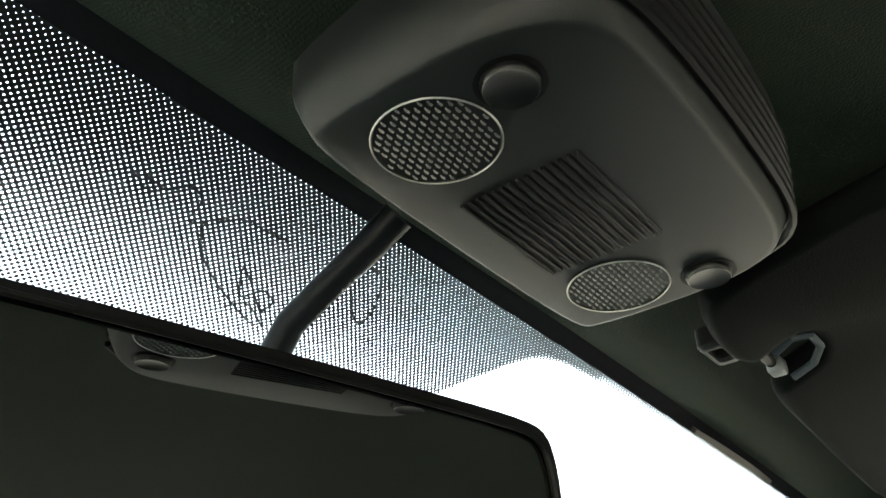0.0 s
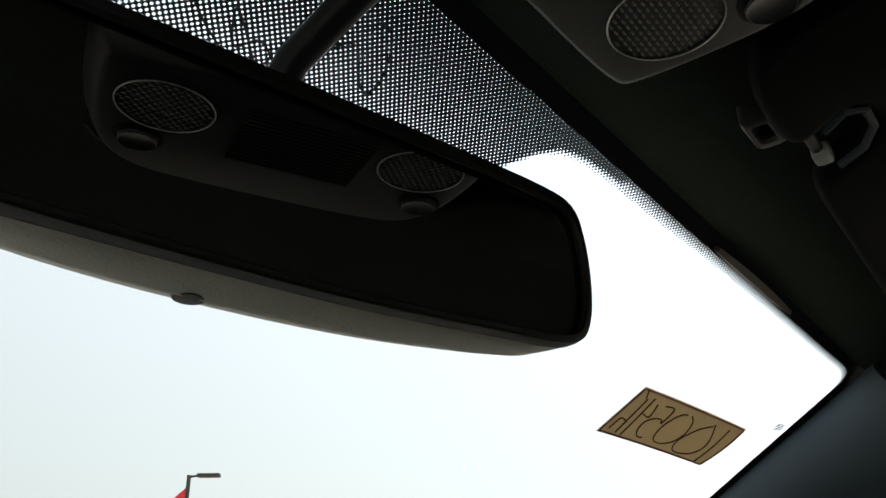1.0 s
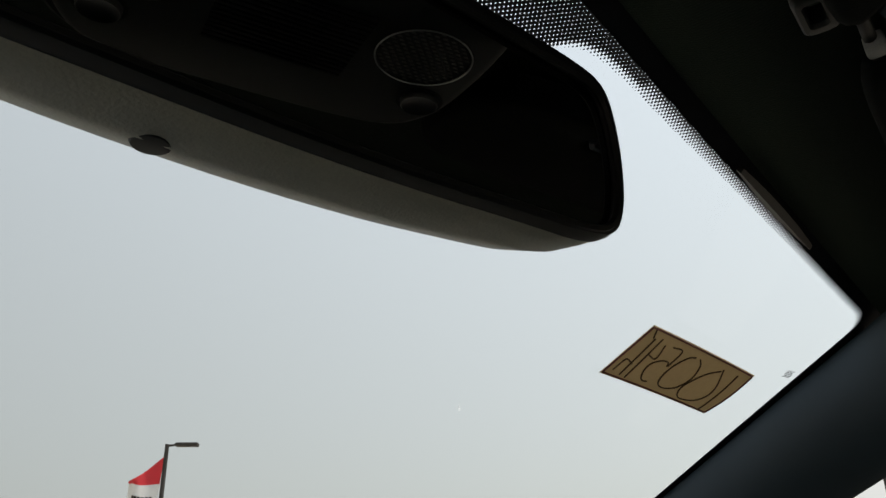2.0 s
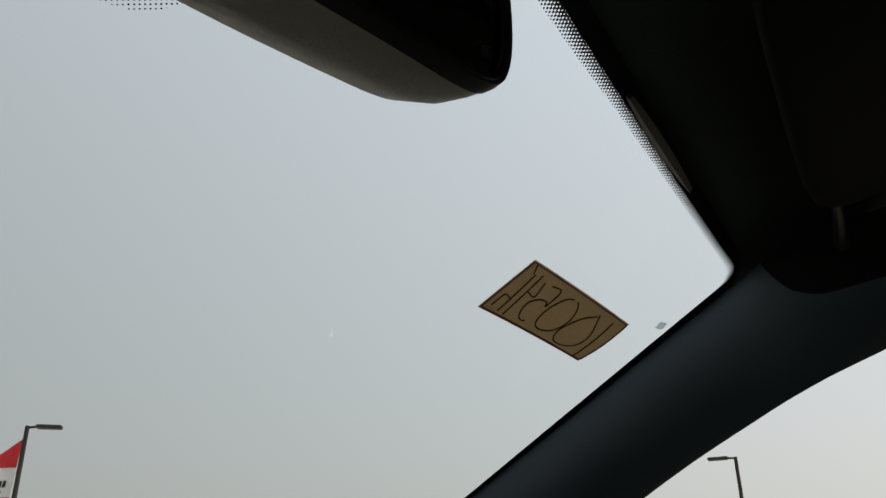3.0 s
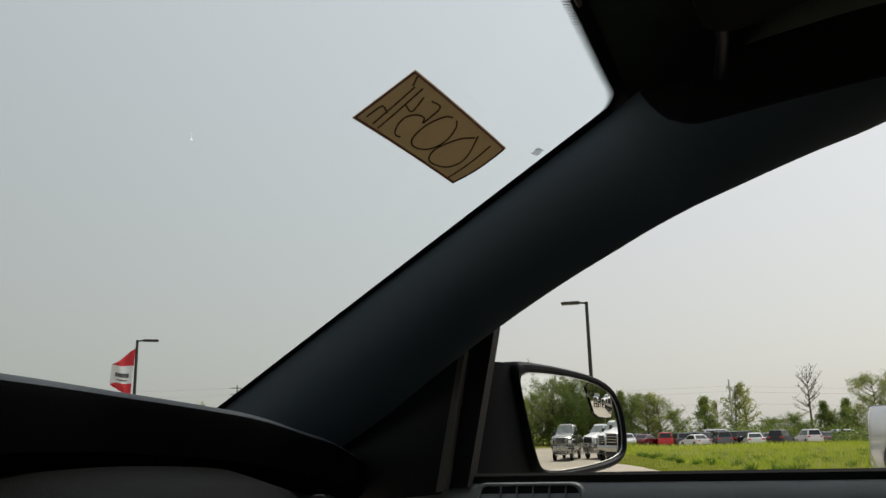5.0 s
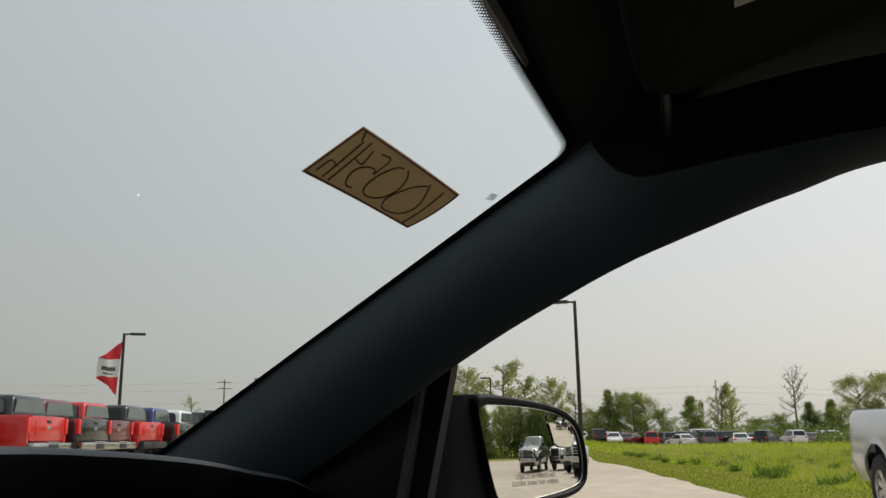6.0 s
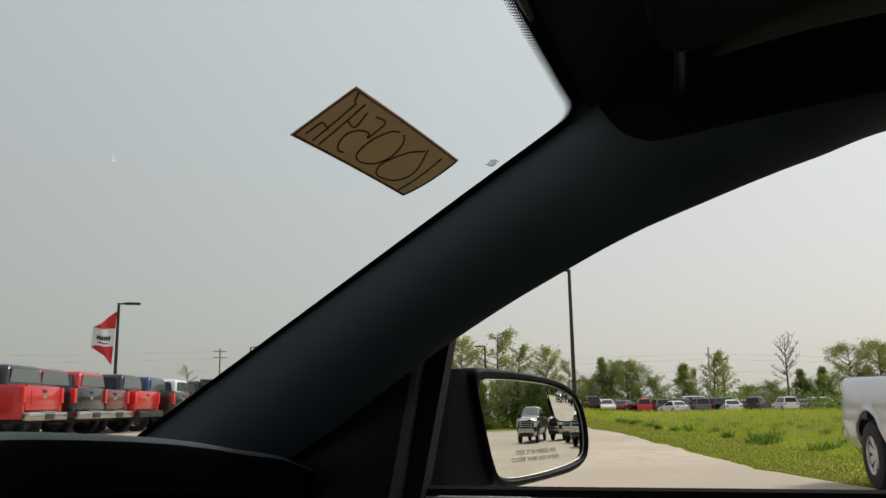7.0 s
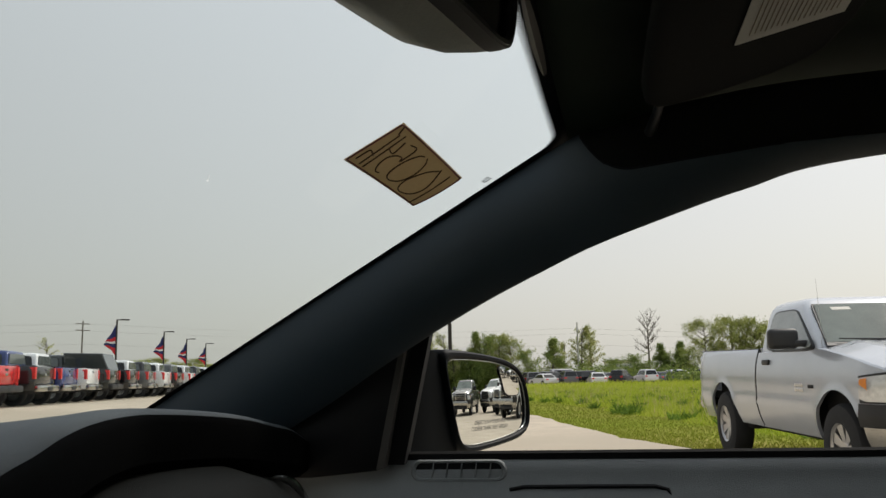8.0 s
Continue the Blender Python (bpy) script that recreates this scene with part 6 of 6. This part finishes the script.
tree("dead", 94.85, 150, 11.7, 0.85)
for kind, az, d, h, w in (("broad", 73.7, 112, 10.0, 1.0), ("broad", 72.0, 114, 8.8, 1.1), ("thin", 76.2, 112, 11.0, 1.15), ("thin", 77.6, 116, 9.2, 1.0), ("broad", 79.5, 116, 8.7, 0.9), ("thin", 81.1, 118, 7.2, 0.9), ("shrub", 82.6, 119, 4.6, 1.1),
                          ("conifer", 83.2, 118, 7.4, 1.0), ("shrub", 83.9, 118, 6.7, 0.8), ("broad", 84.9, 120, 7.0, 1.1), ("broad", 85.75, 121, 6.4, 1.1), ("shrub", 86.7, 120, 5.0, 0.9), ("conifer", 88.4, 122, 6.9, 1.25), ("thin", 89.2, 126, 6.3, 0.9),
                          ("thin", 90.35, 128, 8.8, 0.9), ("thin", 91.1, 129, 8.4, 0.9), ("shrub", 92.4, 134, 3.8, 1.2), ("shrub", 94.0, 127, 4.2, 1.2), ("conifer", 95.5, 128, 5.9, 1.2), ("shrub", 96.1, 128, 4.4, 1.1), ("conifer", 96.75, 128, 6.2, 1.1), ("shrub", 97.4, 127, 5.0, 1.0),
                          ("round", 98.5, 120, 8.5, 0.85), ("round", 100.1, 121, 8.9, 0.9), ("broad", 101.2, 122, 8.8, 1.0), ("round", 102.5, 122, 7.7, 1.0), ("broad", 104.2, 124, 7.6, 1.2), ("round", 106.5, 128, 9.5, 1.3), ("broad", 109, 125, 9, 1.3), ("broad", 112, 122, 9.5, 1.3),
                          ("young", 55.8, 90, 5.6, 1.0)):
    tree(kind, az, d, h, w)
for k in range(44):
    tree(rng.choice(("broad", "round", "thin", "shrub", "conifer")), 126 + 1.1 * k + rng.uniform(-0.6, 0.6), 62 + rng.uniform(-4, 16), rng.uniform(5, 9.5), 1.2)
for k in range(26):
    tree(rng.choice(("broad", "thin", "round")), 60 + 0.5 * k, 210 + rng.uniform(-10, 20), rng.uniform(4.5, 7.8), 1.4)

# hedgerow of bushes behind the cars
vs, fs = [], []


def bush(x, y, rad, h, count):
    """A lumpy clump of leaves on the ground, densest at its outside."""
    for _ in range(count):
        a, v = rng.uniform(0, 6.28), rng.random()
        lump = 0.8 + 0.4 * noise.noise((x + 2 * math.cos(a), y + 2 * math.sin(a), 4 * v))
        q = lump * (0.55 + 0.45 * rng.random() ** 0.5)
        c = Vector((x + rad * q * math.sqrt(1 - v * v) * math.cos(a), y + rad * q * math.sqrt(1 - v * v) * math.sin(a), ground_z(x, y) + h * q * v))
        u = Vector((rng.gauss(0, 1), rng.gauss(0, 1), rng.gauss(0, 1))).normalized()
        w = u.orthogonal().normalized()
        k = rng.uniform(0.07, 0.19)
        n = len(vs)
        vs.extend([tuple(c - u * k), tuple(c - w * k * 0.7), tuple(c + u * k), tuple(c + w * k * 0.7)])
        fs.append((n, n + 1, n + 2, n + 3))


for k in range(330):
    a = radians(rng.uniform(60, 135) if k < 210 else rng.uniform(118, 195))
    d = rng.uniform(58, 72) if k >= 210 else rng.uniform(118, 134) if math.degrees(a) > 74 else rng.uniform(150, 200)
    size = rng.uniform(0.7, 1.3)
    bush(d * math.sin(a), d * math.cos(a), 2.5 * size, (3.1 if k < 210 else 4.6) * size, 480)
for az, d in ((96.6, 92), (97.2, 90), (97.9, 91), (98.6, 92)):
    bush(d * math.sin(radians(az)), d * math.cos(radians(az)), 2.4, 1.9, 420)
me = bpy.data.meshes.new("hedgerow")
me.from_pydata(vs, [], fs)
me.materials.append(M["leaf_dark"])
tagged(new("hedgerow", me), "uneven hedgerow of bushes behind the parked cars", "bushes", kind="stuff")

# ---- low sheds behind the trees ----
M["metal_wall"] = material("pale_metal_cladding", (0.62, 0.60, 0.55), 0.6, vary=0.15, scale=2, spec=0.3)
M["metal_roof"] = material("weathered_metal_roof", (0.42, 0.41, 0.38), 0.5, vary=0.2, scale=3, spec=0.3)


def shed(az, dist, width, depth, eave, ridge, wall_label):
    """A long low building with a gable roof and two loading doors facing the lot."""
    x, y = dist * math.sin(radians(az)), dist * math.cos(radians(az))
    b = empty("shed", heading(x, y, az), wall_label, "building", "far sheds")
    part("wall", new_box((depth / 2, 0, eave / 2), (depth, width, eave), 0.03), M["metal_wall"], b)
    bm = bmesh.new()
    slab(bm, [(-0.4, eave), (depth / 2, ridge), (depth + 0.4, eave), (depth + 0.4, eave + 0.15), (depth / 2, ridge + 0.15), (-0.4, eave + 0.15)], -width / 2 - 0.4, width / 2 + 0.4, Matrix(((1, 0, 0, 0), (0, 0, 1, 0), (0, 1, 0, 0), (0, 0, 0, 1))))
    part("roof", bm, M["metal_roof"], b, "grey sheet-metal roof", smooth=False)
    for w in (-0.22, 0.22):
        part("loading_door", new_box((-0.03, width * w, 1.6), (0.08, 2.8, 3.2), 0.02), M["satin"], b, "closed loading door")


shed(81.95, 140, 3.6, 8, 4.6, 5.6, "low beige shed half hidden by the trees")
shed(92.9, 172, 6.0, 10, 3.9, 4.3, "long low white shed far behind the trees")

# ---- poles, flags and wires ----
M["pole"] = material("dark_bronze_pole", (0.035, 0.03, 0.027), 0.5, metal=0.3, vary=0.2, scale=4)
M["wood_pole"] = material("weathered_pole", (0.16, 0.15, 0.13), 0.9, vary=0.25, scale=4)
M["flag_red"] = material("red_flag_cloth", (0.6, 0.03, 0.04), 0.8, vary=0.15, scale=3)
M["flag_white"] = material("white_flag_cloth", (0.75, 0.75, 0.75), 0.8, vary=0.08, scale=3)
M["flag_blue"] = material("blue_flag_cloth", (0.02, 0.03, 0.13), 0.8, vary=0.15, scale=3)


def street_lamp(x, y, h, arm_az, label="tall dark lot light pole with a flat lamp head"):
    s = empty("street_lamp", pose(x, y, ground_z(x, y)), label, "street lamp", "lot light poles")
    h -= ground_z(x, y)
    part("pole", tube(bmesh.new(), [(0, 0, 0), (0, 0, h * 0.5), (0, 0, h)], [0.10, 0.09, 0.075], 10), M["pole"], s)
    part("base", lathe(bmesh.new(), [(0.28, 0), (0.28, 0.7), (0.25, 0.75), (0.0, 0.75)], 16), M["satin"], s, "concrete pole base")
    d = Vector((math.sin(radians(arm_az)), math.cos(radians(arm_az)), 0))
    part("arm", tube(bmesh.new(), [(0, 0, h - 0.06), d * 0.35 + Vector((0, 0, h - 0.02))], 0.045, 8), M["pole"], s)
    part("lamp_head", new_box(d * 0.72 + Vector((0, 0, h - 0.02)), (0.85, 0.36, 0.13), 0.05, Matrix.Rotation(radians(90 - arm_az), 4, "Z")), M["pole"], s, "flat dark lamp head")
    return s, h


def flag(x, y, z_top, size, toward_az, tri):
    """A banner flying from a pole: three bands."""
    f = empty("flag", pose(x, y, z_top), ("red and white" if tri else "blue, white and red") + " banner flag flying from the light pole", "flag", "lot flags")
    d = Vector((math.sin(radians(toward_az)), math.cos(radians(toward_az)), 0))
    side = Vector((d.y, -d.x, 0))

    def cloth(u, w, off):
        if tri:
            zz = -1.3 * w - u * (0.42 * max(0.0, 1 - w / 0.34) - 0.36 * max(0.0, (w - 0.66) / 0.34))
            reach = u * (0.50 - 0.18 * max(0.0, (w - 0.66) / 0.34))
        else:
            zz = -1.3 * w - u * (0.50 * max(0.0, 1 - w / 0.6) - 0.34 * max(0.0, (w - 0.6) / 0.4))
            reach = u * (0.44 * (0.55 + 0.75 * w) - 0.3 * max(0.0, (w - 0.7) / 0.3))
        zz += 0.035 * math.sin(7 * u + 4 * w) * u
        return d * (0.06 + size * (reach + (0.07 * w if tri else 0.0))) + side * (0.14 * size * math.sin(6 * u + 3 * w) * u + off) + Vector((0, 0, size * zz))

    red, white, blue = M["flag_red"], M["flag_white"], M["flag_blue"]
    bands = ((0, 0.33, red), (0.33, 0.66, white), (0.66, 1.0, red)) if tri else ((0, 0.40, blue), (0.40, 0.54, red), (0.54, 0.62, white), (0.62, 0.76, blue), (0.76, 1.0, red))
    for k, (c0, c1, mat) in enumerate(bands):
        bm = bmesh.new()
        for off in (0, 0.012):
            loft(bm, [[cloth(i / 12, c0 + (c1 - c0) * j / 4, off) for j in range(5)] for i in range(13)])
        b = part("band", bm, mat, f)
        if k == 1 and tri:
            bm = bmesh.new()
            for off in (-0.02, 0.032):
                for q in range(6):
                    loft(bm, [[cloth(u, w, off) for w in (0.475, 0.51, 0.55)] for u in steps(0.18 + 0.105 * q, 0.18 + 0.105 * q + 0.085, 2)])
                loft(bm, [[cloth(u, w, off) for w in (0.595, 0.615)] for u in steps(0.25, 0.72, 4)])
            part("lettering", bm, M["ink"], b, "unreadable dark lettering")
    return f


for x, y, h, az, tri in ((19.05, 26.6, 7.5, 140, True), (38.9, 31.3, 7.2, 140, True), (74.3, 43.5, 7.45, 150, False), (92.7, 48.1, 7.4, 150, False), (109.2, 53.2, 7.4, 150, False), (123.0, 56.7, 7.4, 150, False)):
    street_lamp(x, y, h, az)
    flag(x, y, h - 0.45, 2.3, az + 180, tri)
street_lamp(37.57, 5.83, 7.2, 355)
street_lamp(10.0, -30.0, 7.4, 60)
street_lamp(79.3, 20.6, 7.0, 20, "far dark lot light pole")

util = empty("utility_pole", pose(121.7, 76.8, 0.5), "weathered wooden utility pole with crossarms", "utility pole")
part("post", tube(bmesh.new(), [(0, 0, 0), (0, 0, 11)], [0.16, 0.11], 8), M["wood_pole"], util)
for z in (10.5, 9.5):
    part("crossarm", new_box((0, 0, z), (2.4, 0.14, 0.14), 0.02, Matrix.Rotation(radians(-30), 4, "Z")), M["wood_pole"], util)
pale = empty("utility_pole", pose(126 * math.sin(radians(90.2)), 126 * math.cos(radians(90.2)), 0.0), "pale slender pole among the trees", "utility pole")
part("post", tube(bmesh.new(), [(0, 0, 0), (0, 0, 9.0)], [0.16, 0.1], 8), M["satin"], pale)
wires = empty("power_lines", pose(0, 0, 0), "thin sagging power lines along the road", "power lines")
for z0, z1 in ((10.7, 9.3), (9.6, 8.3), (7.5, 6.2)):
    for a, b in (((60, 130, z0), (121.7, 76.8, z0 + 0.3)), ((121.7, 76.8, z0 + 0.3), (165, 0, z1 + 1.0)), ((165, 0, z1 + 1.0), (190, -90, z1))):
        pts = [Vector(mix(a, b, k / 10)) - Vector((0, 0, 1.2 * math.sin(math.pi * k / 10))) for k in range(11)]
        part("cable", tube(bmesh.new(), pts, 0.012, 4), M["wood_pole"], wires)
